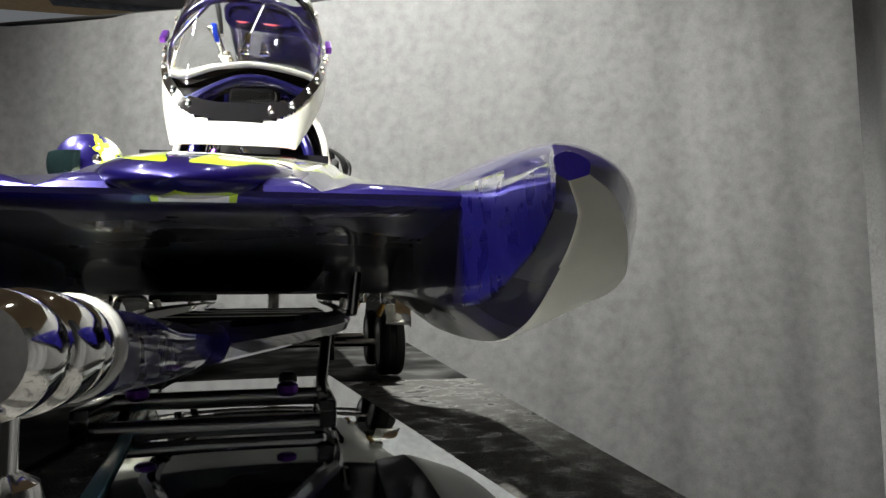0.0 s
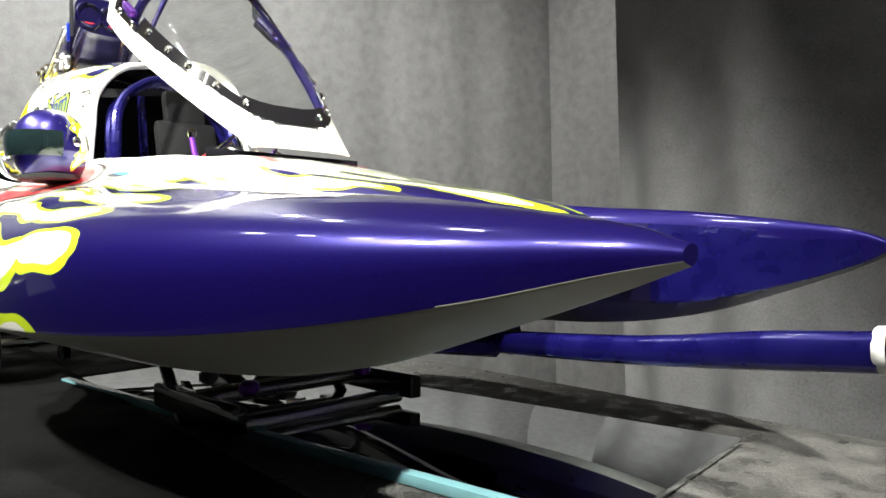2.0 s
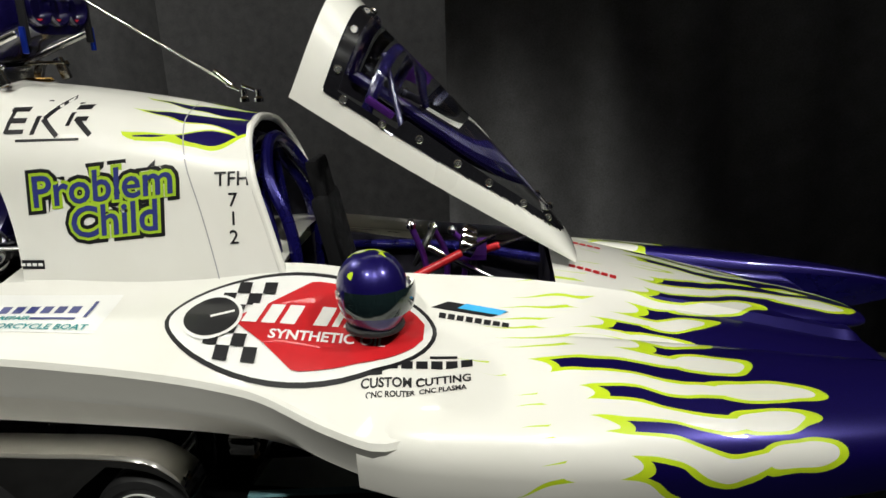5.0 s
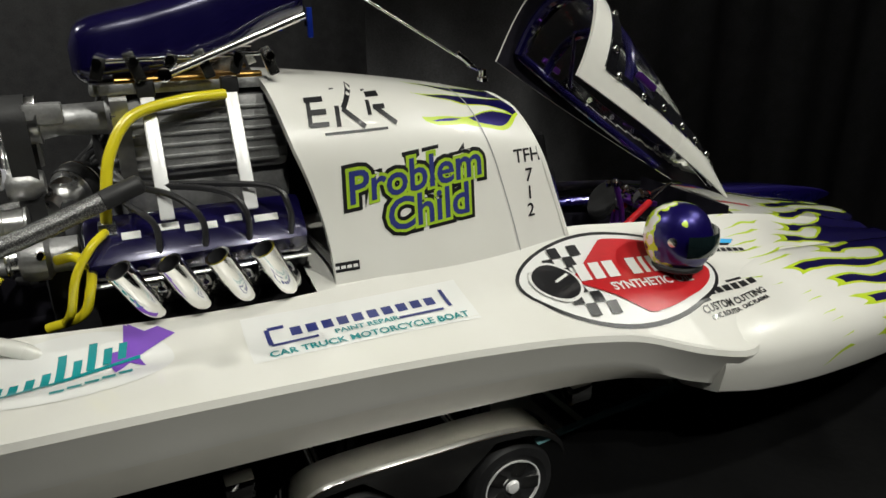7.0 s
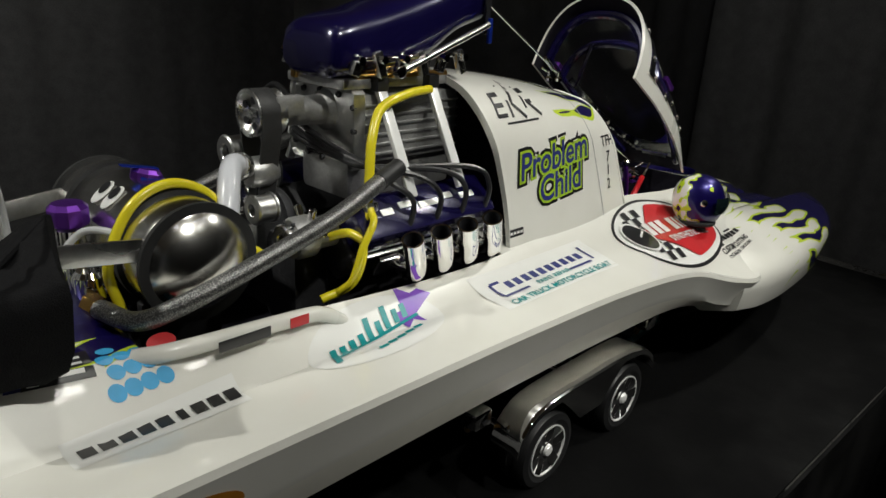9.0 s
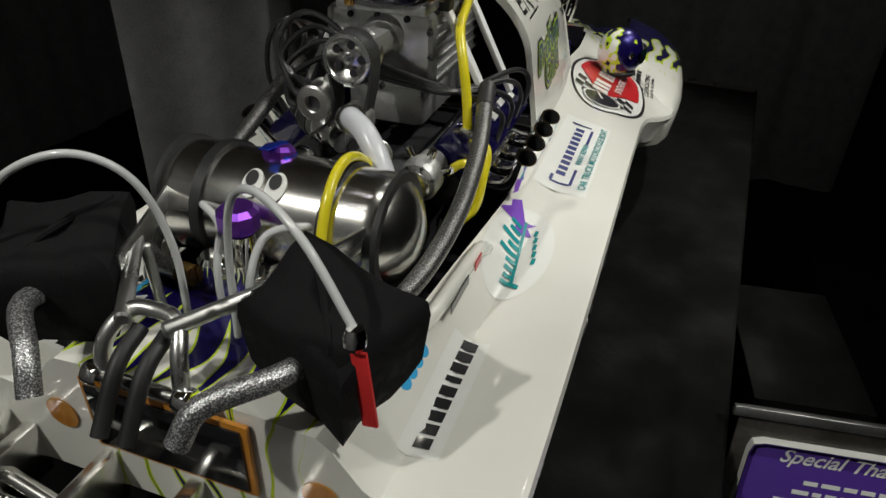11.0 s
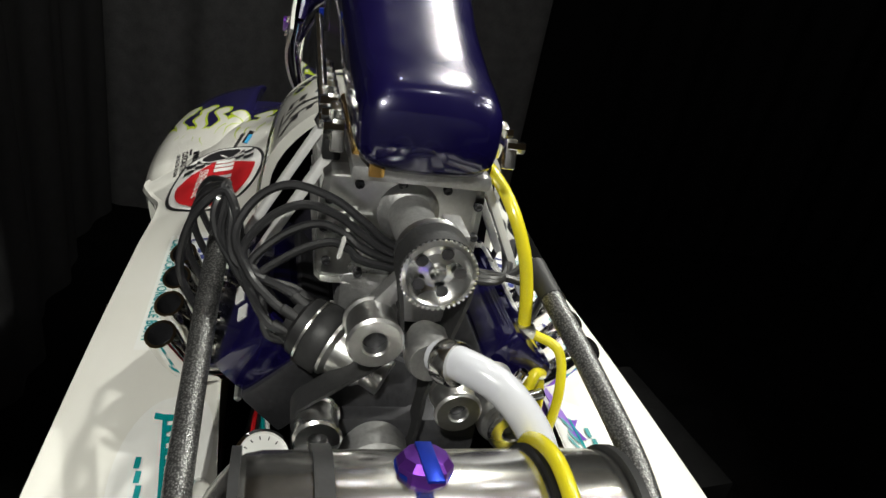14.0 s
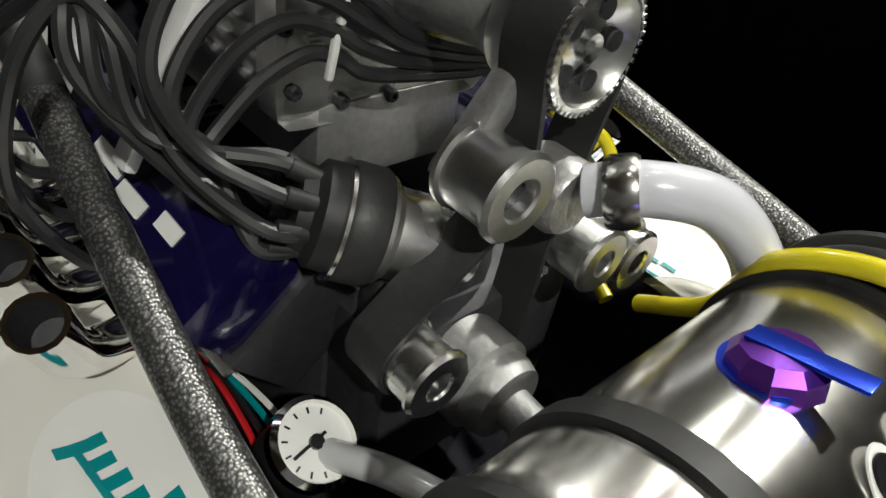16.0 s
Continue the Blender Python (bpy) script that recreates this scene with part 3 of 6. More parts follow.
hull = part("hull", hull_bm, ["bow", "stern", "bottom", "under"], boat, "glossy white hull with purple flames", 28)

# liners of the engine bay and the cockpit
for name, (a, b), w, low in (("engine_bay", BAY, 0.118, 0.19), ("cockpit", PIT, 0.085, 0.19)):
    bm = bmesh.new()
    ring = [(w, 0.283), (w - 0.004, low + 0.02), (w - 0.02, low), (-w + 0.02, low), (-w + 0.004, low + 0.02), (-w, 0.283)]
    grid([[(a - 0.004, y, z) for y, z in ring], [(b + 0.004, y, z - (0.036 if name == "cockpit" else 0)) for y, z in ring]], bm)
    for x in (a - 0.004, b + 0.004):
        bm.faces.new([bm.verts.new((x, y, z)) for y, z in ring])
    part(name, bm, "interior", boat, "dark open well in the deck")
# raised lip along the engine bay
for s in (1, -1):
    part("coaming", tube([(0.27, s * 0.105, 0.291), (0.30, s * 0.121, 0.295), (0.40, s * 0.126, 0.292), (0.425, s * 0.127, 0.287), (0.445, s * 0.127, 0.274)], 0.0070, segs=12), "gel", boat)

SX = [1.050, 1.10, 1.20, 1.35, 1.48, 1.57, 1.64, 1.685, 1.703]
#     inner top y z, ridge y z, sheer y z, chine y z, keel y z, tunnel y z
SR = [
    (0.160, 0.238, 0.215, 0.222, 0.264, 0.200, 0.256, 0.150, 0.205, 0.132, 0.165, 0.150),
    (0.160, 0.248, 0.215, 0.231, 0.278, 0.204, 0.268, 0.146, 0.200, 0.122, 0.160, 0.150),
    (0.150, 0.252, 0.212, 0.238, 0.284, 0.204, 0.272, 0.142, 0.195, 0.114, 0.152, 0.150),
    (0.140, 0.238, 0.205, 0.229, 0.276, 0.202, 0.264, 0.142, 0.185, 0.113, 0.142, 0.148),
    (0.135, 0.223, 0.192, 0.218, 0.252, 0.198, 0.241, 0.147, 0.172, 0.119, 0.137, 0.142),
    (0.134, 0.214, 0.175, 0.211, 0.220, 0.195, 0.210, 0.155, 0.160, 0.134, 0.136, 0.145),
    (0.131, 0.204, 0.154, 0.202, 0.183, 0.191, 0.176, 0.167, 0.148, 0.156, 0.134, 0.160),
    (0.126, 0.195, 0.138, 0.195, 0.152, 0.188, 0.149, 0.178, 0.137, 0.172, 0.128, 0.174),
    (0.121, 0.187, 0.126, 0.189, 0.133, 0.186, 0.132, 0.182, 0.126, 0.180, 0.122, 0.182),
]


def sponson_ring(x, s):
    v = spline(SX, SR, x)
    p = [Vector((x, s * v[2 * i], v[2 * i + 1])) for i in range(6)]
    ring = []
    for i in range(6):
        a, b, c = p[i - 1], p[i], p[(i + 1) % 6]
        soft = (0.3, 0.45, 0.46, 0.05, 0.10, 0.05)[i]
        for t in (0.0, 0.25, 0.5, 0.75, 1.0):
            u, w = b.lerp(a, soft), b.lerp(c, soft)
            ring.append(u.lerp(b, t).lerp(b.lerp(w, t), t))
    return ring


for s in (-1, 1):
    sx = [1.050 + (1.703 - 1.050) * (1 - (1 - i / 60) ** 1.35) for i in range(61)]
    bm = grid([sponson_ring(x, s) for x in sx], close=True, cap=True)
    for f in bm.faces:
        i = f.calc_center_median()
        v = spline(SX, SR, min(1.703, max(1.050, i.x)))
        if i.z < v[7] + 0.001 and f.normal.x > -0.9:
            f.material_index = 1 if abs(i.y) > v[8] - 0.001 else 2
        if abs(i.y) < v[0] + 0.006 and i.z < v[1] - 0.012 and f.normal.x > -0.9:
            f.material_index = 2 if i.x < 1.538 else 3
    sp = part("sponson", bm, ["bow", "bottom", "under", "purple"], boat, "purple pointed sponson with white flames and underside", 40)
    looks = {}
    for p in sp.data.polygons:
        for key in p.edge_keys:
            looks.setdefault(key, set()).add(p.material_index)
    for e in sp.data.edges:
        if len(looks.get(e.key, ())) > 1:
            e.use_edge_sharp = True

# low centre pod that ends in a round nose
rr = []
for i in range(33):
    t = i / 32
    x = 1.27 + 0.306 * t
    k = math.sqrt(max(0, 1 - max(0, (t - 0.72) / 0.28) ** 2)) + 0.01
    zc = 0.250 - 0.051 * t ** 1.1
    w = (0.078 - 0.038 * t) * k
    h = 0.0115 * k
    rr.append([(x, w * math.copysign(abs(math.cos(a)) ** 0.8, math.cos(a)), zc + h * math.copysign(abs(math.sin(a)) ** 0.8, math.sin(a)) * (1 + 0.12 * math.cos(2 * a) * -1)) for a in [2 * math.pi * q / 36 for q in range(36)]])
part("nose_pod", grid(rr, close=True, cap=True), "bow", boat, "rounded purple nose between the sponsons", 60)

# cowl over the engine bay, open at both ends
CX = [0.0, 0.35, 0.7, 1.0]
CR = [(0.119, 0.272, 0.108, 0.360, 0.100, 0.415, 0.070, 0.455, 0.476), (0.119, 0.272, 0.107, 0.355, 0.098, 0.408, 0.070, 0.445, 0.466),
      (0.117, 0.275, 0.104, 0.350, 0.094, 0.400, 0.066, 0.434, 0.452), (0.110, 0.282, 0.099, 0.345, 0.088, 0.390, 0.058, 0.422, 0.436)]


def cowl_line(t, inset=0.0):
    yb, zb, y1, z1, y2, z2, y3, z3, zt = spline(CX, CR, t)
    half = [(yb, zb), (y1, z1), (y2, z2), (y3, z3), (0.032, zt - 0.005), (0, zt)]
    pts = smooth_path([(0, y, z) for y, z in half], 4)
    out = []
    for k, p in enumerate(pts):
        h = max(0.0, (p.z - zb) / (zt - zb))
        aft = 0.690 - 0.040 * h ** 1.2 + 0.006 * math.sin(min(1, h * 1.4) * math.pi)
        fore = 0.955 - 0.045 * h
        out.append(Vector((aft + (fore - aft) * t, p.y - inset * (1 if p.y > 0.02 else p.y / 0.02), p.z - inset * min(1, h * 1.5))))
    return out + [Vector((p.x, -p.y, p.z)) for p in out[::-1][1:]]


outer = [cowl_line(i / 24) for i in range(25)]
inner = [cowl_line(i / 24, 0.006) for i in range(24, -1, -1)]
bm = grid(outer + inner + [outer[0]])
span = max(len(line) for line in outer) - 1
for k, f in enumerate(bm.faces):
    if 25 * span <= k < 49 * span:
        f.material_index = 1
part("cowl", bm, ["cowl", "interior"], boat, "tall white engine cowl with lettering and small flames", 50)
# Black sheet added so the cowl's inside looks dark behind the engine.
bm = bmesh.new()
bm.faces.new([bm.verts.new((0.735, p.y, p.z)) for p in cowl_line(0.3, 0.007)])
part("firewall", bm, "interior", boat, "added black sheet that darkens the inside of the cowl")
part("cowl_seam", grid([[p + Vector((dx, 0.0006 * (1 if p.y > 0 else -1), 0.0006)) for p in cowl_line(0.765)] for dx in (0.0, 0.0012)]), "grey", boat)
rim = [p + Vector((0.001, 0, 0.0)) for p in cowl_line(1.0, 0.003)]
part("cowl_rim", tube(rim[::3] + [rim[-1]], 0.0045, steps=3), "gel", boat)
for a in ((0.90, -0.012, 0.449), (0.908, 0.010, 0.447)):
    bm = lathe([(0.005, 0), (0.005, 0.004), (0.003, 0.006), (0.003, 0.013), (0, 0.014)], pose(*a))
    part("cable_anchor", rod((a[0] - 0.004, a[1], a[2] + 0.012), (a[0] - 0.018, a[1], a[2] + 0.018), 0.0018, bm), "chrome", boat)

# open canopy, hinged at its front end
CF, CD, CN = Vector((1.248, 0, 0.282)), Vector((-0.843, 0, 0.537)).normalized(), Vector((0.537, 0, 0.843)).normalized()
CL = 0.33


def canopy_point(s, a, out=0.0):
    w, h = 0.054 + 0.038 * math.sin(min(1.0, s / 0.8) * math.pi / 2) - 0.02 * max(0, s - 0.8) + out, 0.006 + 0.105 * s ** 0.85 + out
    c, q = math.cos(a), math.sin(a)
    e = 0.8
    aft = 0.02 * q if s > 0.9 else 0.02 * q * max(0, (s - 0.5) / 0.4)
    return CF + CD * (s * CL + aft) + Vector((0, 1, 0)) * w * math.copysign(abs(c) ** e, c) + CN * h * q ** e


def pane_low(s):
    return 0.0156 + 0.0064 * min(1, max(0, (s - 0.06) / 0.19)) ** 0.7


def pane(s, a):
    """Whether the glass is here."""
    q = math.sin(a)
    n = (0.006 + 0.105 * s ** 0.85) * q ** 0.8
    return 0.055 < s < 0.925 and n > pane_low(s)


canopy = thing("canopy", "raised white cockpit canopy with a clear riveted windscreen", "canopy", CF)
NS, NA = 60, 56
sh = [[canopy_point(i / NS, math.pi * j / NA) for j in range(NA + 1)] for i in range(NS + 1)]
ins = [[canopy_point(i / NS, math.pi * j / NA, -0.004) for j in range(NA + 1)] for i in range(NS + 1)]


def solid(i, j):
    return not pane((i + 0.5) / NS, math.pi * (j + 0.5) / NA)


bm = grid(sh, keep=solid)
outside = len(bm.faces)
grid(ins, bm, keep=solid)
for k, f in enumerate(bm.faces):
    if k >= outside:
        f.material_index = 1
for a, b in ((sh[0], ins[0]), (sh[-1], ins[-1]), ([r[0] for r in sh], [r[0] for r in ins]), ([r[-1] for r in sh], [r[-1] for r in ins])):
    grid([a, b], bm)
part("shell", bm, ["gel", "interior"], canopy, "white painted canopy shell", 50)
gl = [[canopy_point(i / NS, math.pi * j / NA, -0.002) for j in range(NA + 1)] for i in range(NS + 1)]
bm = grid(gl, keep=lambda i, j: not solid(i, j))
pn = part("windscreen", bm, "glass", canopy, "clear curved windscreen", 80)
pn.visible_shadow = False


# edge of the glass as a closed path
edge = []
for k in range(4, 55):
    s = k / 60
    low = pane_low(s)
    q = min(1.0, low / (0.006 + 0.105 * s ** 0.85)) ** (1 / 0.8)
    edge.append((s, math.asin(min(1, q))))
top = [(0.912, edge[-1][1] + (math.pi / 2 - edge[-1][1]) * k / 14) for k in range(0, 15)]
half = edge + top
full = half + [(s, math.pi - a) for s, a in half[::-1]]
bm = bmesh.new()
cen_s, cen_a = 0.52, math.pi / 2
ringo = [canopy_point(s, a, 0.0014) for s, a in full]
ringi = [canopy_point(s + (cen_s - s) * 0.10 * (1.6 if s < 0.12 else 1), a + (cen_a - a) * (0.16 if s < 0.7 else 0.05), 0.0014) for s, a in full]
grid([ringo + [ringo[0]], ringi + [ringi[0]]], bm)
part("gasket", bm, "gloss", canopy, "black gasket round the windscreen", 80)
path = [((a + b) / 2) for a, b in zip(ringo, ringi)]
run, want = 0.0, 0.0
for a, b in zip(path, path[1:]):
    run += (b - a).length
    if run >= want:
        n = Vector((0, b.y * 2.2, 0)) + CN * 0.05
        part("rivet", lathe([(0.0042, -0.001), (0.0042, 0.0012), (0.0032, 0.002), (0.0015, 0.002), (0.001, 0.0012), (0, 0.0012)], along(b, b + n), 12), "steel", canopy)
        want += 0.041
for s in (1, -1):
    a = canopy_point(0.74, 0.32 if s > 0 else math.pi - 0.32)
    bm = box((0.030, 0.007, 0.007), Matrix.Translation(a + Vector((0, s * 0.005, 0.004))) @ pose(0, 0, 0, 0, 36, 0), 0.0015)
    part("latch", bm, "anod", canopy, "purple anodised latch")
    inn = [canopy_point(t, 0.16 if s > 0 else math.pi - 0.16, -0.011) for t in (0.12, 0.4, 0.7, 0.93)]
    part("inner_frame", tube(inn, 0.006), "deep", canopy, "dark purple inner frame tube")
    part("brace", rod(canopy_point(0.66, 0.3 if s > 0 else math.pi - 0.3, -0.012), canopy_point(0.80, 1.15 if s > 0 else math.pi - 1.15, -0.012), 0.003), "deep", canopy)
for t, r in ((0.93, 0.007), (0.78, 0.006)):
    part("inner_hoop", tube([canopy_point(t, 0.16 + (math.pi - 0.32) * k / 8, -0.011) for k in range(9)], r), "deep", canopy, "dark purple inner hoop")

# cockpit fittings
pit = thing("roll_cage", "purple tube roll cage round a dark seat", "roll cage", (0.99, 0, 0.20))
for x0, r in ((0.915, 0.0065), (0.935, 0.0065)):
    part("hoop", tube([(x0 + 0.03, -0.076, 0.20), (x0 + 0.022, -0.076, 0.32), (x0, -0.062, 0.372), (x0 - 0.01, -0.03, 0.402), (x0 - 0.012, 0, 0.410), (x0 - 0.01, 0.03, 0.402), (x0, 0.062, 0.372), (x0 + 0.022, 0.076, 0.32), (x0 + 0.03, 0.076, 0.20)], r), "purple", pit)
for y in (-0.03, 0.03):
    part("upright", rod((0.935, y, 0.20), (0.912, y, 0.396), 0.005), "purple", pit)
for s in (1, -1):
    part("side_rail", tube([(0.95, s * 0.078, 0.262), (1.10, s * 0.076, 0.262), (1.22, s * 0.06, 0.250)], 0.006), "purple", pit)
seat = thing("racing_seat", "small black racing seat inside the roll cage", "seat", (1.0, 0, 0.205))
seat.parent = boat
part("backrest", box((0.018, 0.075, 0.13), pose(0.988, 0, 0.285, 0, -12, 0), 0.008), "cloth", seat)
part("headrest", box((0.016, 0.05, 0.045), pose(0.972, 0, 0.365, 0, -12, 0), 0.007), "cloth", seat)
part("cushion", box((0.09, 0.075, 0.02), pose(1.04, 0, 0.215), 0.008), "cloth", seat)
for k, y in enumerate((-0.035, 0.0, 0.03)):
    lv = thing("control_lever", "purple control lever with a chrome joint", "lever", (1.085 + 0.02 * k, y, 0.205), "cockpit levers")
    part("shaft", tube([(1.085 + 0.02 * k, y, 0.21), (1.09 + 0.02 * k, y, 0.27), (1.075 + 0.02 * k, y, 0.318 - 0.012 * k)], 0.0035), "anod", lv)
    part("knob", lathe([(0, -0.006), (0.005, -0.003), (0.006, 0.002), (0.003, 0.006), (0, 0.006)], pose(1.075 + 0.02 * k, y, 0.318 - 0.012 * k)), "chrome", lv)
for a, b in (((1.07, -0.055, 0.262), (1.165, -0.03, 0.305)), ((1.12, 0.02, 0.262), (1.20, 0.0, 0.295))):
    st = thing("gas_strut", "red canopy strut with a chrome rod", "strut", a, "canopy struts")
    c = Vector(a).lerp(Vector(b), 0.62)
    part("cylinder", rod(a, c, 0.0045), "red", st, "red cylinder")
    part("piston", rod(c, b, 0.002), "chrome", st, "chrome rod")
box_ = thing("instrument_pod", "chrome instrument pod in the cockpit", "instrument", (1.14, 0.02, 0.20))
part("bracket", box((0.03, 0.07, 0.006), pose(1.14, 0.01, 0.278), 0.001), "anod", box_)
part("post", rod((1.14, 0.01, 0.19), (1.14, 0.01, 0.276), 0.004), "black", box_)
for y in (-0.015, 0.015, 0.038):
    part("dial", lathe([(0.010, 0), (0.012, 0.002), (0.012, 0.014), (0.009, 0.017), (0.009, 0.015), (0, 0.015)], pose(1.142, y, 0.283, 0, -70, 0)), "chrome", box_)
whl = thing("steering_wheel", "small dark steering wheel on a column", "steering wheel", (1.10, 0.0, 0.21))
whl.parent = boat
bm = lathe([(0.024, 0.003), (0.027, 0.0), (0.024, -0.003), (0.021, 0.0), (0.024, 0.003)], pose(1.085, 0, 0.285, 0, -62, 0), 28)
part("rim", bm, "black", whl)
part("column", rod((1.085, 0, 0.285), (1.18, 0, 0.235), 0.004), "steel", whl)

# ---- engine ----
engine = thing("drag_engine", "supercharged model V8 engine with chrome headers in an open bay", "engine", (0.55, 0.005, 0.19))
EY = 0.006
bm = box((0.20, 0.12, 0.11), pose(0.565, EY, 0.255), 0.012)
part("block", bm, "iron", engine, "dark cast engine block")
bm = box((0.05, 0.11, 0.09), pose(0.455, EY, 0.285), 0.010)
lathe([(0.030, 0), (0.034, 0.006), (0.034, 0.012), (0.022, 0.02)], pose(0.462, EY + 0.016, 0.33, 0, -90, 0), 24, bm)
part("front_case", bm, "iron", engine, "cast front timing case")
for s in (1, -1):
    tilt = pose(0.56, EY + s * 0.082, 0.335, s * -42, 0, 0)
    part("cylinder_head", box((0.19, 0.052, 0.04), tilt @ pose(0, 0, -0.022), 0.004), "iron", engine)
    cover = part("valve_cover", box((0.185, 0.050, 0.034), tilt @ pose(0, 0, 0.012), 0.009), "deep", engine, "dark purple valve cover with pale script")
    for k in range(5):
        part("script_bar", box((0.015 + 0.006 * (k % 3), 0.007, 0.0012), tilt @ pose(-0.055 + 0.028 * k, 0.004 * (k % 2), 0.0295)), "vinyl", cover)
    part("cover_rail", box((0.19, 0.004, 0.004), tilt @ pose(0, s * 0.027, -0.002), 0.001), "alu", engine)
    for k in range(4):
        x = 0.497 + 0.037 * k
        pts = [(x + 0.024, EY + s * 0.092, 0.306), (x + 0.024, EY + s * 0.116, 0.298), (x + 0.014, EY + s * 0.139, 0.308), (x - 0.005, EY + s * 0.152, 0.346)]
        part("header_pipe", tube(pts, [0.0085, 0.0105], segs=16, steps=7, hollow=True), ["chrome", "iron"], engine, "chrome upswept exhaust header")
        part("header_flange", box((0.026, 0.006, 0.022), pose(x + 0.010, EY + s * 0.100, 0.302, s * -30, 0, 0), 0.002), "steel", engine)
        part("spark_boot", rod((x + 0.012, EY + s * 0.112, 0.330), (x + 0.012, EY + s * 0.098, 0.338), 0.0045), "black", engine)
    for x in (0.535, 0.605):
        part("blower_strap", box((0.012, 0.006, 0.115), Matrix.Translation((x, EY + s * 0.078, 0.418)) @ pose(0, 0, 0, s * 28, 0, 0), 0.002), "rimalu", engine, "bright restraint strap")
        part("strap_clip", box((0.015, 0.012, 0.014), pose(x, EY + s * 0.052, 0.470), 0.002), "black", engine)

case = part("blower_case", box((0.14, 0.104, 0.072), pose(0.585, EY + 0.004, 0.425), 0.010), "cast", engine, "ribbed cast aluminium supercharger case")
for k in range(6):
    part("rib", box((0.134, 0.108, 0.003), pose(0.585, EY + 0.004, 0.399 + 0.010 * k), 0.001), "cast", case)
part("manifold", box((0.15, 0.08, 0.04), pose(0.58, EY, 0.372), 0.008), "cast", engine)
plate = part("blower_plate", box((0.010, 0.108, 0.082), pose(0.512, EY + 0.004, 0.425), 0.012, segs=3), "alu", engine, "machined front plate with dark bolts")
for y, z in ((-0.045, 0.448), (-0.022, 0.458), (0.008, 0.459), (0.036, 0.457), (0.054, 0.445), (0.056, 0.425), (0.052, 0.400), (-0.046, 0.425), (-0.044, 0.400), (0.005, 0.390), (0.03, 0.392)):
    part("plate_bolt", bolt((0.506, y + 0.004, z), (-1, 0, 0), 0.0032, 0.0022), "iron", plate)
for k in range(4):
    part("plate_rib", box((0.006, 0.026 - 0.003 * k, 0.003), pose(0.506, EY + 0.036, 0.436 - 0.008 * k), 0.001), "alu", plate)
snout = lathe([(0.020, 0), (0.021, 0.006), (0.015, 0.012), (0.0135, 0.05), (0.016, 0.064), (0.016, 0.072)], along((0.512, EY, 0.440), (0.40, EY - 0.003, 0.442)), 28)
box((0.03, 0.012, 0.018), pose(0.452, EY - 0.018, 0.450), 0.002, snout)
box((0.012, 0.012, 0.062), Matrix.Translation((0.436, EY + 0.018, 0.421)) @ pose(0, 0, 0, 36, 0, 0), 0.004, snout)
part("snout", snout, "cast", engine, "cast drive snout with an idler arm")


def toothed(r, width, at, teeth, holes, bore):
    """A pulley whose face looks aft: toothed rim, dished face, and dark round holes as pieces of their own."""
    own = bmesh.new()
    n = teeth * 2
    rows = []
    for h, rr in ((0, r * 0.98), (0.0015, r), (width, r)):
        rows.append([(-h + width * 0.0 + 0.0, (rr - (0.0012 if k % 2 else 0)) * math.cos(2 * math.pi * k / n), (rr - (0.0012 if k % 2 else 0)) * math.sin(2 * math.pi * k / n)) for k in range(n)])
    grid([[(width - p[0] * -1 - width, p[1], p[2]) for p in row] for row in rows][::-1], own, close=True)
    own2 = lathe([(bore, 0.006), (bore, 0.0015), (bore * 1.9, 0.0012), (bore * 2.2, 0.004), (r * 0.80, 0.004), (r * 0.86, 0.0), (r * 0.985, 0.0)], pose(0, 0, 0, 0, 90, 0), 32)
    own = merge(own, own2)
    own.transform(pose(*at))
    return own


pulleys = thing("belt_drive", "machined aluminium pulleys with grey toothed belts", "belt drive", (0.42, 0.01, 0.36))


def pulley(at, r, width=0.022, bore=0.005, holes=0, teeth=36, lip=False):
    x, y, z = at
    prof = [(bore, width * 0.6), (bore, 0.001), (bore * 1.15, 0), (r * 0.62, 0), (r * 0.66, 0.0), (r * 0.9, 0), (r, 0.0015), (r, 0.003), (r * 0.9, 0.004), (r * 0.9, width - 0.003), (r, width - 0.002), (r, width)]
    if holes:
        prof = [(bore * 0.8, 0.008), (bore * 0.8, 0.004), (bore * 1.6, 0.003), (bore * 1.8, 0.006), (r * 0.5, 0.007), (r * 0.80, 0.003), (r * 0.88, 0), (r, 0.0006), (r, 0.002), (r * 0.94, 0.0025), (r * 0.94, width - 0.003), (r, width)]
    bm = lathe(prof, pose(x, y, z, 0, 90, 0), 48)
    ob = part("pulley", bm, "alu", pulleys, "machined aluminium pulley")
    if holes:
        for k in range(teeth):
            a = 2 * math.pi * k / teeth
            part("tooth", box((0.004, 0.0016, 0.0014), pose(x + 0.002, y + r * math.cos(a), z + r * math.sin(a), math.degrees(a) - 90, 0, 0)), "alu", ob)
        for k in range(holes):
            a = 2 * math.pi * k / holes + 0.6
            part("hole", lathe([(0.0036, 0.0), (0.0036, 0.0012), (0, 0.0012)], pose(x + 0.0048, y + r * 0.58 * math.cos(a), z + r * 0.58 * math.sin(a), 0, -90, 0), 14), "iron", ob)
    else:
        part("bore", lathe([(bore * 0.99, 0), (0, 0.0005)], pose(x + 0.006, y, z, 0, -90, 0), 20), "iron", ob)
    return ob


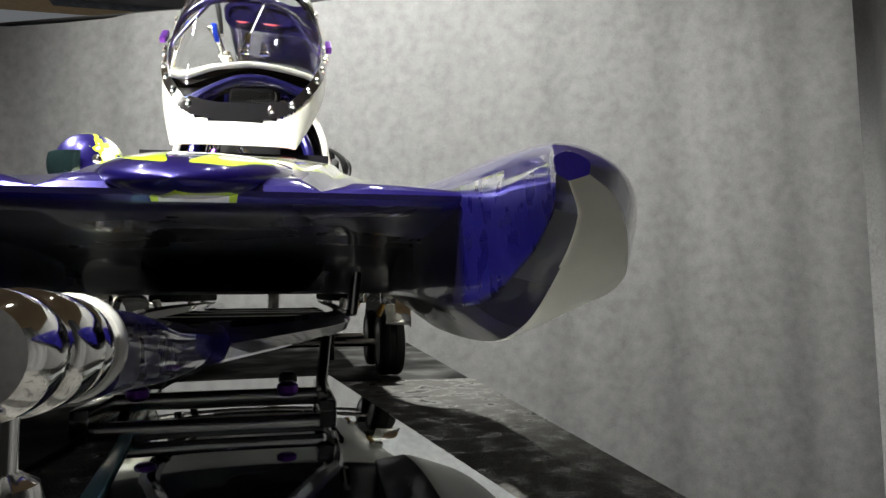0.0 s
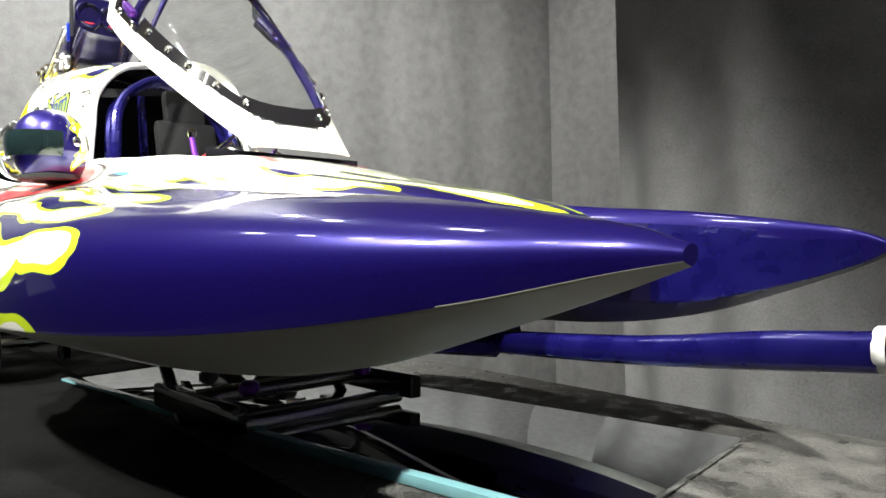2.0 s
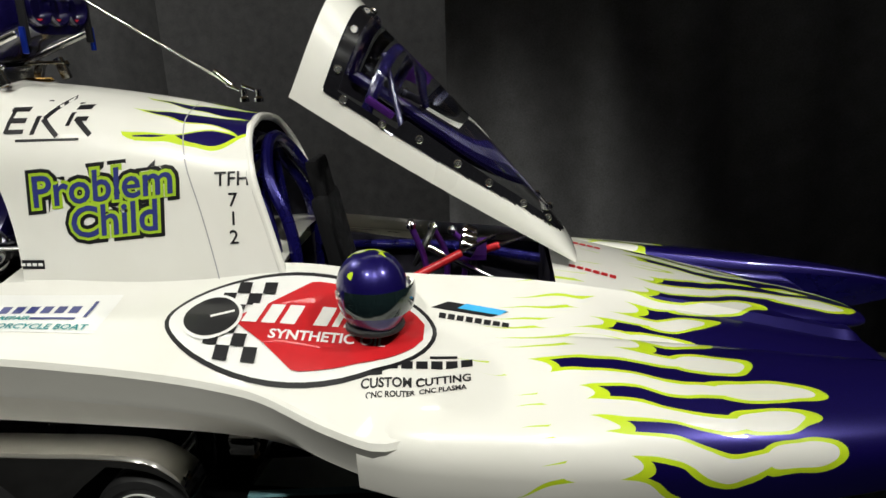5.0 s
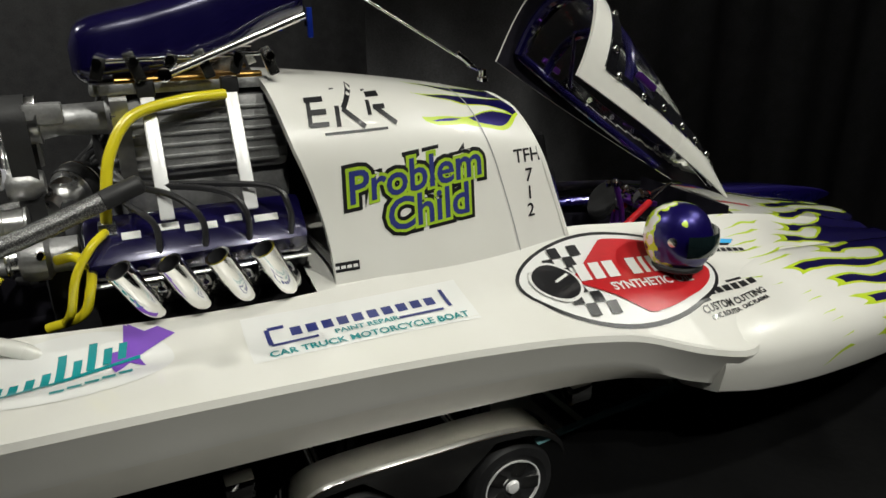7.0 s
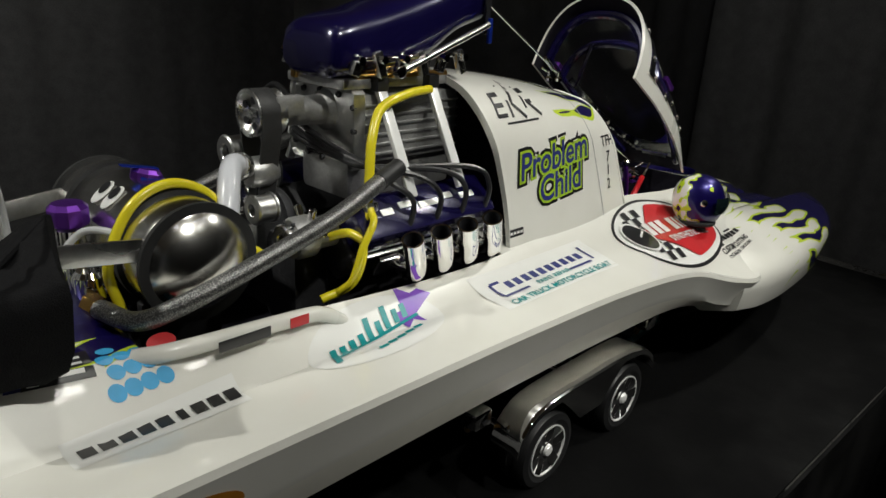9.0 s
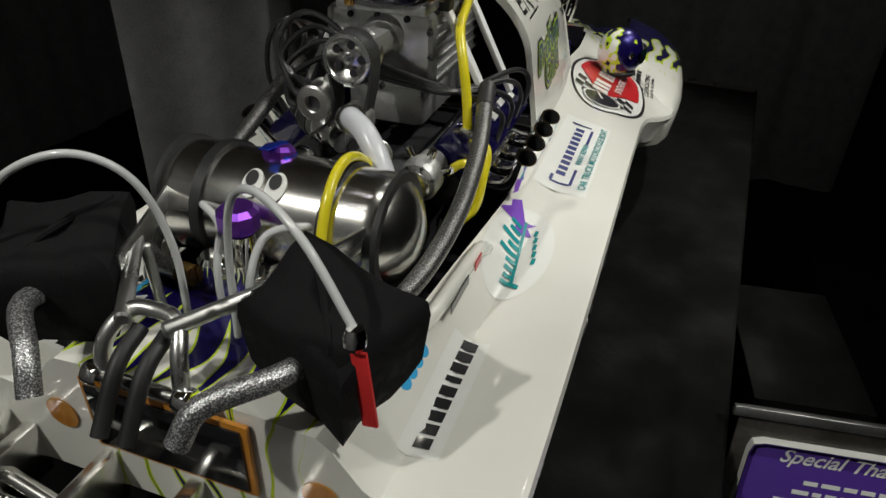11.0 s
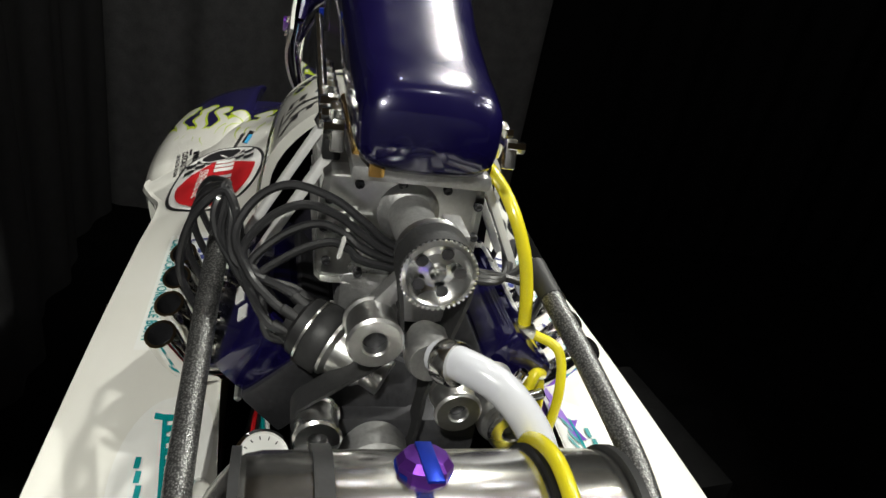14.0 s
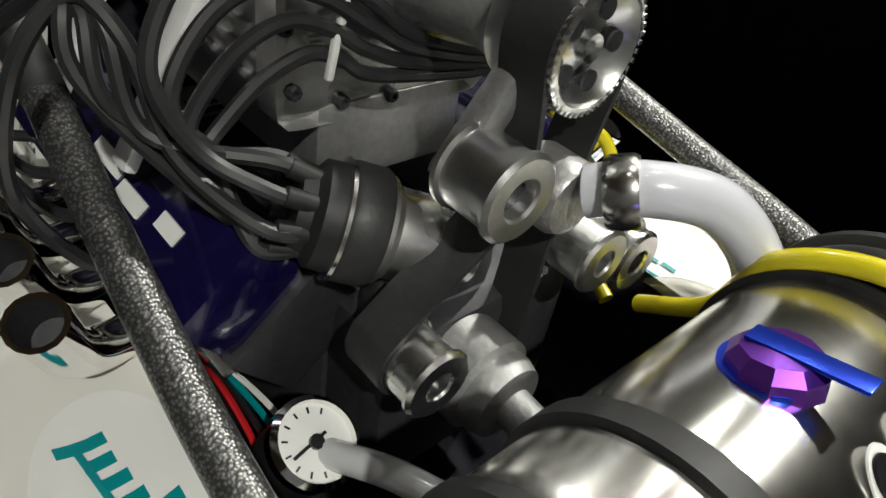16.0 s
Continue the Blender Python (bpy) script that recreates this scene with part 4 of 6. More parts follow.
pulley((0.417, 0.002, 0.443), 0.0215, 0.030, 0.003, holes=5, teeth=44)
pulley((0.409, 0.033, 0.402), 0.0165, 0.026, 0.0072)
pulley((0.403, -0.022, 0.358), 0.0145, 0.022, 0.0055)
pulley((0.404, 0.059, 0.336), 0.0145, 0.024, 0.0055)
pulley((0.408, -0.062, 0.338), 0.0155, 0.018, 0.006)
crank = lathe([(0.004, -0.022), (0.008, -0.02), (0.009, -0.006), (0.017, -0.004), (0.019, 0.002), (0.019, 0.006), (0.022, 0.008), (0.022, 0.030)], pose(0.404, 0.020, 0.305, 0, 90, 0), 40)
part("crank_pulley", crank, "cast", pulleys, "ribbed steel crank pulley")


def belt(points, width, x0, thick=0.0022, name="belt"):
    """A flat closed belt in the plane across the boat; points are (y, z) round it."""
    pts = [Vector((0, y, z)) for y, z in points]
    path = smooth_path(pts + [pts[0]], 4)
    rr = []
    n = len(path)
    for i, p in enumerate(path):
        d = (path[(i + 1) % (n - 1)] - path[i - 1 if i else n - 2]).normalized()
        o = Vector((0, d.z, -d.y)) * thick
        a = p
        rr.append([(x0, a.y, a.z), (x0 + width, a.y, a.z), (x0 + width, a.y + o.y, a.z + o.z), (x0, a.y + o.y, a.z + o.z)])
    return part(name, grid(rr, close=True), "belt", pulleys, "dark grey rubber belt", 50)


def arc(c, r, a0, a1, n=7):
    return [(c[0] + r * math.cos(radians(a0 + (a1 - a0) * k / n)), c[1] + r * math.sin(radians(a0 + (a1 - a0) * k / n))) for k in range(n + 1)]


belt(arc((0.002, 0.443), 0.0225, 190, -10, 10) + [(0.020, 0.418), (0.0185, 0.400), (0.026, 0.382), (0.046, 0.366)] + arc((0.059, 0.336), 0.0155, 55, -100, 7) + [(0.040, 0.296), (0.022, 0.288), (0.002, 0.292), (-0.003, 0.315)] + [(-0.0055, 0.345), (-0.006, 0.362), (-0.013, 0.395), (-0.0195, 0.425)], 0.020, 0.419)

# magneto, its cap and the plug leads
mag = thing("magneto", "black-capped magneto with a fan of grey plug leads", "magneto", (0.45, 0.06, 0.33))
axis = Vector((0.50, 0.80, 0.26)).normalized()
ma = Vector((0.461, 0.055, 0.368)) - axis * 0.033
mb = ma + axis * 0.1
part("body", lathe([(0.012, -0.012), (0.012, 0), (0.016, 0.004), (0.0175, 0.009), (0.0175, 0.022), (0.0205, 0.025), (0.021, 0.030)], along(ma, mb), 32), "alu", mag, "machined magneto body")
part("band", lathe([(0.0215, 0.027), (0.0225, 0.0285), (0.0225, 0.0395), (0.0215, 0.041)], along(ma, mb), 36), "belt", mag, "dark clamp band")
part("band_edge", lathe([(0.0218, 0.041), (0.0230, 0.0415), (0.0230, 0.0430), (0.0205, 0.0435)], along(ma, mb), 36), "steel", mag, "bright band edge")
part("cap", lathe([(0.0205, 0.041), (0.0200, 0.050), (0.016, 0.053), (0.015, 0.058), (0, 0.059)], along(ma, mb), 32), "black", mag)
base = along(ma + axis * 0.054, mb + axis)
for k in range(8):
    a = 2 * math.pi * k / 8
    p0 = base @ Vector((0.013 * math.cos(a), 0.013 * math.sin(a), -0.004))
    p1 = base @ Vector((0.016 * math.cos(a), 0.016 * math.sin(a), 0.014))
    part("terminal", rod(p0, p0.lerp(p1, 0.8), 0.0036), "black", mag)
    q = k // 2
    hx = 0.524 + 0.037 * q
    if k % 2 == 0:
        j = 0.006 * q
        pts = [p0, p1, (0.492 + j, 0.108 + j, 0.395 + j), (0.506 + j, 0.114 + j * 0.6, 0.428 + j * 0.5), (0.520 + 2 * j, 0.124, 0.438 - j * 0.5), (hx - 0.004, 0.143, 0.416 - j), (hx, 0.150, 0.375), (hx, EY + 0.128, 0.340), (hx, EY + 0.112, 0.331)]
    else:
        j = 0.009 * q
        pts = [p0, p1, (0.482 + j * 0.3, 0.104 - j * 0.3, 0.400 - j * 0.2), (0.490, 0.114 - j * 0.6, 0.424 - j), (0.497, 0.102 - j, 0.446 - j * 1.3), (0.498, 0.082 - j, 0.456 - j * 1.4), (0.495, 0.056 - j * 0.5, 0.450 - j * 1.3), (0.490, 0.036, 0.438 - j), (0.488, 0.016, 0.424 - j * 0.6), (0.494, -0.030, 0.408 - j * 0.3), (0.505, -0.070, 0.396), (hx - 0.02, -0.100, 0.388), (hx, -0.112, 0.368), (hx, EY - 0.110, 0.331)]
    part("plug_lead", tube(pts, 0.0029, segs=8, steps=9), "wire", mag, "grey rubber plug lead")
for k in range(2):
    part("lead_comb", box((0.003, 0.003, 0.018), pose(0.4935, 0.044 + 0.004 * k, 0.438 - 0.020 * k, 10, 0, 0), 0.001), "vinyl", mag)

# pumps, hoses and small fittings at the engine's aft end
pump = thing("fuel_pump", "cast fuel pump with yellow hose fittings", "pump", (0.43, -0.06, 0.31))
part("body", lathe([(0.018, 0), (0.020, 0.004), (0.020, 0.020), (0.015, 0.024), (0.015, 0.045)], pose(0.418, -0.062, 0.338, 0, 90, 0), 28), "cast", pump)
for k in range(3):
    a = radians(60 + 50 * k)
    part("fitting", rod((0.436, -0.062 + 0.018 * math.cos(a), 0.338 + 0.018 * math.sin(a)), (0.436, -0.062 + 0.030 * math.cos(a), 0.338 + 0.030 * math.sin(a)), 0.004), "chrome", pump)
    part("bolt", bolt((0.418, -0.062 + 0.0165 * math.cos(a), 0.338 + 0.0165 * math.sin(a)), (-1, 0, 0), 0.002, 0.002), "iron", pump)
water = thing("water_pump", "cast pump housing with a milky hose", "pump", (0.44, 0.0, 0.37))
part("body", lathe([(0.013, 0), (0.015, 0.004), (0.015, 0.02), (0.010, 0.03)], pose(0.412, -0.002, 0.388, 0, 90, 0), 24), "cast", water)
part("collar", lathe([(0.0125, 0), (0.0135, 0.002), (0.0135, 0.010), (0.0125, 0.012)], along((0.404, -0.006, 0.396), (0.395, -0.012, 0.400)), 20), "steel", water)
part("hose", tube([(0.41, -0.004, 0.394), (0.392, -0.014, 0.402), (0.376, -0.034, 0.398), (0.362, -0.054, 0.376), (0.352, -0.064, 0.345), (0.350, -0.066, 0.32)], 0.0098, segs=16), "clear", water, "milky white hose")
hose = thing("oil_hose", "pale hose looping below the belts", "hose", (0.42, 0.07, 0.26))
part("loop", tube([(0.43, 0.085, 0.29), (0.40, 0.075, 0.302), (0.372, 0.060, 0.295), (0.365, 0.045, 0.265)], 0.006, segs=12), "hose", hose)

yel = thing("fuel_line", "bright yellow fuel line from blower to pump", "fuel line", (0.5, -0.07, 0.33))
part("upper_line", tube([(0.60, -0.050, 0.462), (0.56, -0.058, 0.460), (0.52, -0.066, 0.450), (0.50, -0.077, 0.424), (0.492, -0.084, 0.395), (0.487, -0.088, 0.362)], 0.0048, segs=12), "yellow", yel)
part("joint", box((0.014, 0.014, 0.010), pose(0.488, -0.088, 0.364), 0.002), "alu", yel)
part("lower_line", tube([(0.488, -0.088, 0.362), (0.475, -0.098, 0.345), (0.468, -0.104, 0.318), (0.458, -0.100, 0.295), (0.43, -0.092, 0.285)], 0.0042, segs=12), "yellow", yel)
part("side_line", tube([(0.486, -0.094, 0.362), (0.474, -0.112, 0.356), (0.460, -0.114, 0.334), (0.452, -0.110, 0.305), (0.445, -0.098, 0.29)], 0.0036, segs=12), "yellow", yel)
part("short_line", tube([(0.470, -0.102, 0.338), (0.460, -0.092, 0.344), (0.446, -0.082, 0.340)], 0.0044, segs=12), "yellow", yel)

gauge = thing("pressure_gauge", "round white-faced pressure gauge in a chrome rim", "gauge", (0.441, 0.095, 0.262))
gm = Matrix.Translation((0.446, 0.092, 0.272)) @ pose(0, 0, 0, 8, -28, 0)
part("body", lathe([(0.014, 0), (0.0165, 0.002), (0.0165, 0.022)], gm, 28), "black", gauge)
part("rim", lathe([(0.0175, 0.020), (0.0185, 0.022), (0.0185, 0.027), (0.0160, 0.029), (0.0155, 0.026)], gm, 32), "chrome", gauge)
face = part("dial_face", lathe([(0.0158, 0.0262), (0, 0.0263)], gm, 28), "vinyl", gauge, "white dial face")
for k in range(11):
    a = radians(-130 + 26 * k)
    part("tick", box((0.0007, 0.0024, 0.0004), gm @ pose(-0.0125 * math.sin(a), 0.0125 * math.cos(a), 0.0266, 0, 0, math.degrees(a))), "ink", face)
part("needle", box((0.0013, 0.017, 0.0006), gm @ pose(0, 0.003, 0.0272, 0, 0, 12)), "ink", gauge)
part("hub", lathe([(0.003, 0.0264), (0.003, 0.0282), (0, 0.0284)], gm, 14), "ink", gauge)
for k in range(5):
    wr = thing("wire_bundle", "thin wires running along the engine bay", "wire", (0.46, 0.10, 0.22), "engine bay wires")
    part("wire", tube([(0.42 + 0.01 * k, 0.108, 0.24), (0.45, 0.104 - 0.004 * k, 0.262 + 0.003 * k), (0.50, 0.098 - 0.003 * k, 0.268), (0.55, 0.094, 0.250)], 0.0016, segs=6), ("black", "red", "ink", "teal", "vinyl")[k], wr)

# injector hat and linkage
hat = thing("injector_scoop", "glossy dark purple injector scoop with three red throats", "scoop", (0.58, 0.005, 0.47))
SC = [0.0, 0.10, 0.35, 0.6, 0.8, 1.0]
#     x, half width, bottom z, top z
SCR = [(0.500, 0.036, 0.476, 0.506), (0.510, 0.044, 0.469, 0.522), (0.562, 0.047, 0.471, 0.536), (0.621, 0.049, 0.484, 0.554), (0.664, 0.051, 0.510, 0.570), (0.698, 0.053, 0.522, 0.576)]
rr = []
for i in range(31):
    x, w, lo, hi = spline(SC, SCR, i / 30)
    ring = []
    for k in range(32):
        a = 2 * math.pi * k / 32
        c, q = math.cos(a), math.sin(a)
        ring.append((x, EY + w * math.copysign(abs(c) ** 0.5, c), (lo + hi) / 2 + (hi - lo) / 2 * math.copysign(abs(q) ** 0.6, q)))
    rr.append(ring)
bm = grid(rr, close=True, cap=True)
part("body", bm, "deep", hat, "glossy dark purple scoop body", 50)
for k in (-1, 0, 1):
    c = (0.698, EY + k * 0.033, 0.549)
    th = part("throat", lathe([(0.0185, -0.014), (0.0195, 0.002), (0.0180, 0.006), (0.0160, 0.006), (0.0150, -0.002), (0.0150, -0.010)], pose(*c, 0, 90, 0), 28), "deep", hat, "round purple throat")
    part("butterfly", lathe([(0.0150, 0), (0.0145, 0.0016), (0, 0.0016)], pose(c[0] - 0.004, c[1], c[2], 0, 78, 0), 24), "red", th, "red butterfly plate")
    part("shaft", rod((c[0] - 0.002, c[1] - 0.015, c[2]), (c[0] - 0.002, c[1] + 0.015, c[2]), 0.0016), "chrome", th)
for s in (1, -1):
    part("end_plate", box((0.008, 0.004, 0.058), pose(0.698, EY + s * 0.057, 0.542), 0.0015), "ink", hat)
    part("link_arm", box((0.005, 0.004, 0.026), pose(0.698, EY + s * 0.062, 0.517), 0.001), "blue", hat)
inj = thing("fuel_injector", "polished injector base with throttle linkage", "injector", (0.58, 0.005, 0.462))
part("plate", box((0.15, 0.09, 0.010), pose(0.585, EY, 0.466), 0.003), "cast", inj)
part("neck", box((0.11, 0.066, 0.026), pose(0.585, EY, 0.478), 0.005), "steel", inj)
part("plenum", box((0.045, 0.05, 0.03), pose(0.540, EY - 0.002, 0.480), 0.006), "chrome", inj)
part("brass_fitting", box((0.010, 0.010, 0.018), pose(0.512, EY + 0.030, 0.474), 0.002), "brass", inj)
rng = random.Random(5)
for s in (1, -1):
    part("throttle_rod", rod((0.52, EY + s * 0.052, 0.490), (0.665, EY + s * 0.052, 0.492), 0.0022), "chrome", inj)
    for k in range(6):
        x = 0.52 + 0.028 * k
        b = part("bell_crank", box((0.010, 0.008, 0.020 + 0.006 * (k % 2)), pose(x, EY + s * 0.055, 0.485, 0, 20 * (-1) ** k, 0), 0.002), "steel", inj)
        part("nut", lathe([(0.0042, -0.006), (0.0042, 0.006)], pose(x, EY + s * 0.058, 0.490, 90, 0, 0), 6), "chrome", b)
    part("fuel_rail", rod((0.53, EY + s * 0.040, 0.472), (0.655, EY + s * 0.040, 0.472), 0.004), "brass", inj)
    part("strut", rod((0.694, EY + s * 0.064, 0.524), (0.572, EY + s * 0.060, 0.478), 0.0036), "steel", inj, "polished steel stay rod")
    part("rod_end", lathe([(0, -0.007), (0.006, -0.004), (0.006, 0.004), (0, 0.007)], pose(0.570, EY + s * 0.060, 0.478, 90, 0, 0), 14), "chrome", inj)
cable = thing("stay_cable", "thin steel stay cable from scoop to cowl", "cable", (0.885, -0.008, 0.466))
part("wire", rod((0.698, 0.002, 0.578), (0.884, -0.010, 0.468), 0.0014), "steel", cable)
part("turnbuckle", rod((0.868, -0.009, 0.481), (0.888, -0.010, 0.465), 0.0032), "chrome", cable)

# fuel tank with its bands and caps
tank = thing("fuel_tank", "polished steel fuel tank strapped across the deck", "fuel tank", (0.318, 0.008, 0.30))
TX, TY, TZ, TR = 0.318, 0.008, 0.347, 0.047
prof = [(0.0, -0.114), (0.016, -0.112), (0.030, -0.106), (0.040, -0.098), (0.0455, -0.090), (TR, -0.082), (TR, 0.082), (0.0455, 0.090), (0.040, 0.098), (0.030, 0.106), (0.016, 0.112), (0, 0.114)]
part("shell", lathe(prof, pose(TX, TY, TZ, 90, 0, 0), 56), "steel", tank, "polished steel tank shell", 30)
for y in (-0.094, -0.052, 0.056, 0.094):
    w, r = (0.0045, 0.0485) if abs(y) < 0.08 else (0.0022, 0.0475)
    part("band", lathe([(r - 0.004, -w), (r + 0.0015, -w), (r + 0.0015, w), (r - 0.004, w)], pose(TX, TY + y, TZ, 90, 0, 0), 48), "black", tank, "black rubber band")
for y in (-0.052, 0.056):
    part("cradle", box((0.07, 0.012, 0.05), pose(TX, TY + y, 0.282), 0.004), "iron", tank)
part("filler_neck", lathe([(0.014, 0), (0.014, 0.012)], pose(0.324, 0.018, TZ + TR - 0.012, 0, 14, 0), 24), "blue", tank, "blue anodised neck")
part("filler_cap", lathe([(0.0125, 0), (0.0135, 0.002), (0.0135, 0.009), (0.0105, 0.0125), (0.005, 0.0135), (0, 0.0135)], pose(0.324, 0.018, TZ + TR - 0.006, 0, 14, 0), 10), "anod", tank, "purple anodised filler cap", 20)
part("cap_strap", box((0.032, 0.008, 0.0015), pose(0.320, 0.018, TZ + TR + 0.0085, 0, 12, 0), 0.0006), "blue", tank, "blue strap over the cap")
for y in (-0.009, 0.011):
    a = radians(128)
    em = Matrix.Translation((TX + 0.0476 * math.cos(a), TY + y + 0.001, TZ + 0.0476 * math.sin(a))) @ pose(0, 0, 0, 0, 90 - 128, 0)
    eye_ = part("eye_sticker", lathe([(1, 0), (0.98, 0.02), (0, 0.02)], em @ Matrix.Diagonal((0.0125, 0.0085, 0.03, 1)), 24), "vinyl", tank, "white oval eye sticker", 20)
    part("pupil", lathe([(1, 0), (0.98, 0.02), (0, 0.02)], em @ pose(0.004, 0.001, 0.0012) @ Matrix.Diagonal((0.0065, 0.0050, 0.03, 1)), 20), "ink", eye_)
yl = thing("vent_line", "yellow vent line looped over the tank", "hose", (0.30, -0.047, 0.30))
part("line", tube([(0.268, -0.050, 0.306), (0.262, -0.048, 0.345), (0.284, -0.046, 0.388), (0.318, -0.044, 0.402), (0.352, -0.044, 0.386), (0.368, -0.050, 0.350), (0.40, -0.062, 0.32)], 0.0042, segs=12), "yellow", yl)
for s in (1, -1):
    if s > 0:
        run = [(0.250, 0.066, 0.315), (0.262, 0.106, 0.313), (0.292, 0.124, 0.318), (0.355, 0.131, 0.325), (0.424, 0.132, 0.340), (0.500, 0.130, 0.368), (0.560, 0.127, 0.390)]
    else:
        run = [(0.250, -0.054, 0.315), (0.262, -0.094, 0.316), (0.292, -0.114, 0.330), (0.355, -0.122, 0.352), (0.430, -0.115, 0.372), (0.492, -0.102, 0.392)]
    end = Vector(run[-1])
    ahead = (end - Vector(run[-2])).normalized()
    h = thing("braided_hose", "grey braided hose from the deck to the engine", "hose", (0.27, s * 0.11, 0.30), "braided hoses")
    part("sleeve", tube(run, 0.0078, segs=14), "braid", h, "grey braided sleeve")
    part("end_fitting", rod(end - ahead * 0.006, end + ahead * 0.030, 0.0085), "black", h)
    part("nut", lathe([(0.009, 0), (0.009, 0.014)], along((0.248, s * 0.048 + 0.008, 0.316), (0.251, s * 0.064 + 0.008, 0.315)), 6), "brass", h)

# catch bottle behind the tank
catch = thing("fuel_valve", "chrome fuel valve block with a purple cap", "valve", (0.236, 0.010, 0.300))
part("block", box((0.026, 0.086, 0.026), pose(0.240, 0.010, 0.322), 0.004), "chrome", catch)
part("bottle", lathe([(0.013, 0), (0.014, 0.004), (0.014, 0.040), (0.011, 0.048), (0.011, 0.06)], pose(0.236, 0.012, 0.310), 20), "chrome", catch)
part("cap", lathe([(0.015, 0), (0.016, 0.003), (0.016, 0.014), (0.012, 0.018), (0, 0.019)], pose(0.236, 0.012, 0.374), 10), "anod", catch, "purple anodised cap", 20)
for s in (1, -1):
    part("side_valve", lathe([(0.012, 0), (0.013, 0.003), (0.013, 0.018), (0.010, 0.022)], pose(0.236, 0.010 + s * 0.030, 0.322, 0, 0, 0), 18), "chrome", catch)
    part("tube", tube([(0.214, 0.010 + s * 0.012, 0.302), (0.218, 0.010 + s * 0.014, 0.345), (0.236, 0.010 + s * 0.020, 0.372), (0.252, 0.010 + s * 0.045, 0.376), (0.268, 0.010 + s * 0.050, 0.360)], 0.0030, segs=10), "hose", catch, "clear plastic tube")
    part("foot", lathe([(0.006, 0), (0.006, 0.003), (0.003, 0.004), (0.003, 0.012)], pose(0.213, 0.010 + s * 0.012, 0.298), 14), "chrome", catch)

# stern: parachute packs, tube struts and steering gear
for s in (1, -1):
    pack = thing("parachute_pack", "black cloth parachute pack on a silver tube arm", "parachute pack", (0.20, s * 0.10, 0.33), "stern parachute packs")
    c = [(0.224, s * 0.068 + 0.006, 0.398), (0.202, s * 0.160 + 0.006, 0.382), (0.140, s * 0.132 + 0.006, 0.360), (0.172, s * 0.048 + 0.006, 0.370)]
    mid = sum((Vector(p) for p in c), Vector()) / 4
    bm = bmesh.new()
    rows = []
    for dz, k in ((-0.062, 0.80), (-0.045, 0.95), (-0.010, 1.03), (0.000, 1.0), (0.004, 0.9), (0.005, 0.4)):
        ring = []
        for i in range(4):
            a, b = Vector(c[i]), Vector(c[(i + 1) % 4])
            for t in (0.0, 0.25, 0.5, 0.75):
                p = mid + (a.lerp(b, t) - mid) * k * (1 - 0.05 * math.sin(math.pi * t))
                ring.append(p + Vector((0, 0, dz + 0.003 * math.sin(7 * t + 3 * i))))
        rows.append(ring)
    grid(rows, bm, close=True, cap=True)
    part("pouch", bm, "cloth", pack, "black cloth pouch with folded corners", 40)
    part("fold", tube([(0.216, s * 0.075 + 0.006, 0.397), (0.185, s * 0.10 + 0.006, 0.384), (0.152, s * 0.12 + 0.006, 0.367)], 0.003, segs=8), "cloth", pack)
    rip = part("release_tube", tube([(0.205, s * 0.020 + 0.009, 0.310), (0.207, s * 0.022 + 0.009, 0.375), (0.200, s * 0.036 + 0.009, 0.425), (0.185, s * 0.066 + 0.009, 0.444), (0.168, s * 0.104 + 0.009, 0.430), (0.156, s * 0.136 + 0.008, 0.390)], 0.0027, segs=12), "hose", pack, "pale grey release tube")
    e = Vector((0.154, s * 0.138 + 0.008, 0.386))
    part("ferrule", lathe([(0.005, 0), (0.007, 0.004), (0.007, 0.010), (0.004, 0.014)], along(e + Vector((0, 0, 0.006)), e - Vector((0.002, 0, 0.010))), 12), "chrome", pack)
    part("ribbon", box((0.0025, 0.010, 0.052), Matrix.Translation(e + Vector((-0.002, s * 0.005, -0.036))) @ pose(0, 0, 0, s * 8, 4, 0), 0.0008), "redcloth", pack, "red warning ribbon")
    part("sleeve", tube([(0.168, s * 0.100 + 0.008, 0.345), (0.140, s * 0.092 + 0.008, 0.352), (0.112, s * 0.062 + 0.008, 0.345), (0.098, s * 0.052 + 0.008, 0.325)], 0.0075, segs=14), "foil", pack, "silver braided sleeve")
    part("arm", rod((0.148, s * 0.015 + 0.012, 0.356), (0.222, s * 0.066 + 0.010, 0.362), 0.0055), "alu", pack, "silver tube arm")
    part("arm_plate", box((0.10, 0.003, 0.018), Matrix.Translation((0.232, s * 0.068 + 0.008, 0.364)) @ pose(0, 0, 0, 0, 0, s * 20), 0.001), "alu", pack)
    part("stay", rod((0.222, s * 0.060 + 0.010, 0.358), (0.214, s * 0.050 + 0.010, 0.302), 0.004), "alu", pack)
fork = thing("steering_fork", "silver steering fork on the stern deck", "bracket", (0.14, 0.012, 0.30))
part("yoke", tube([(0.118, 0.042, 0.306), (0.126, 0.040, 0.340), (0.142, 0.030, 0.356), (0.146, 0.012, 0.358), (0.142, -0.006, 0.356), (0.126, -0.016, 0.340), (0.118, -0.018, 0.306)], 0.0055, segs=12), "alu", fork)
for y in (0.002, 0.022):
    part("ram", tube([(0.140, y, 0.346), (0.115, y, 0.335), (0.088, y, 0.300)], 0.0055, segs=12), "black", fork)
part("cross_tube", rod((0.118, -0.030, 0.318), (0.118, 0.054, 0.318), 0.005), "steel", fork)
for y in (-0.022, 0.046):
    part("clamp", lathe([(0.008, -0.006), (0.009, -0.003), (0.009, 0.003), (0.008, 0.006)], pose(0.118, y, 0.318, 90, 0, 0), 14), "chrome", fork)
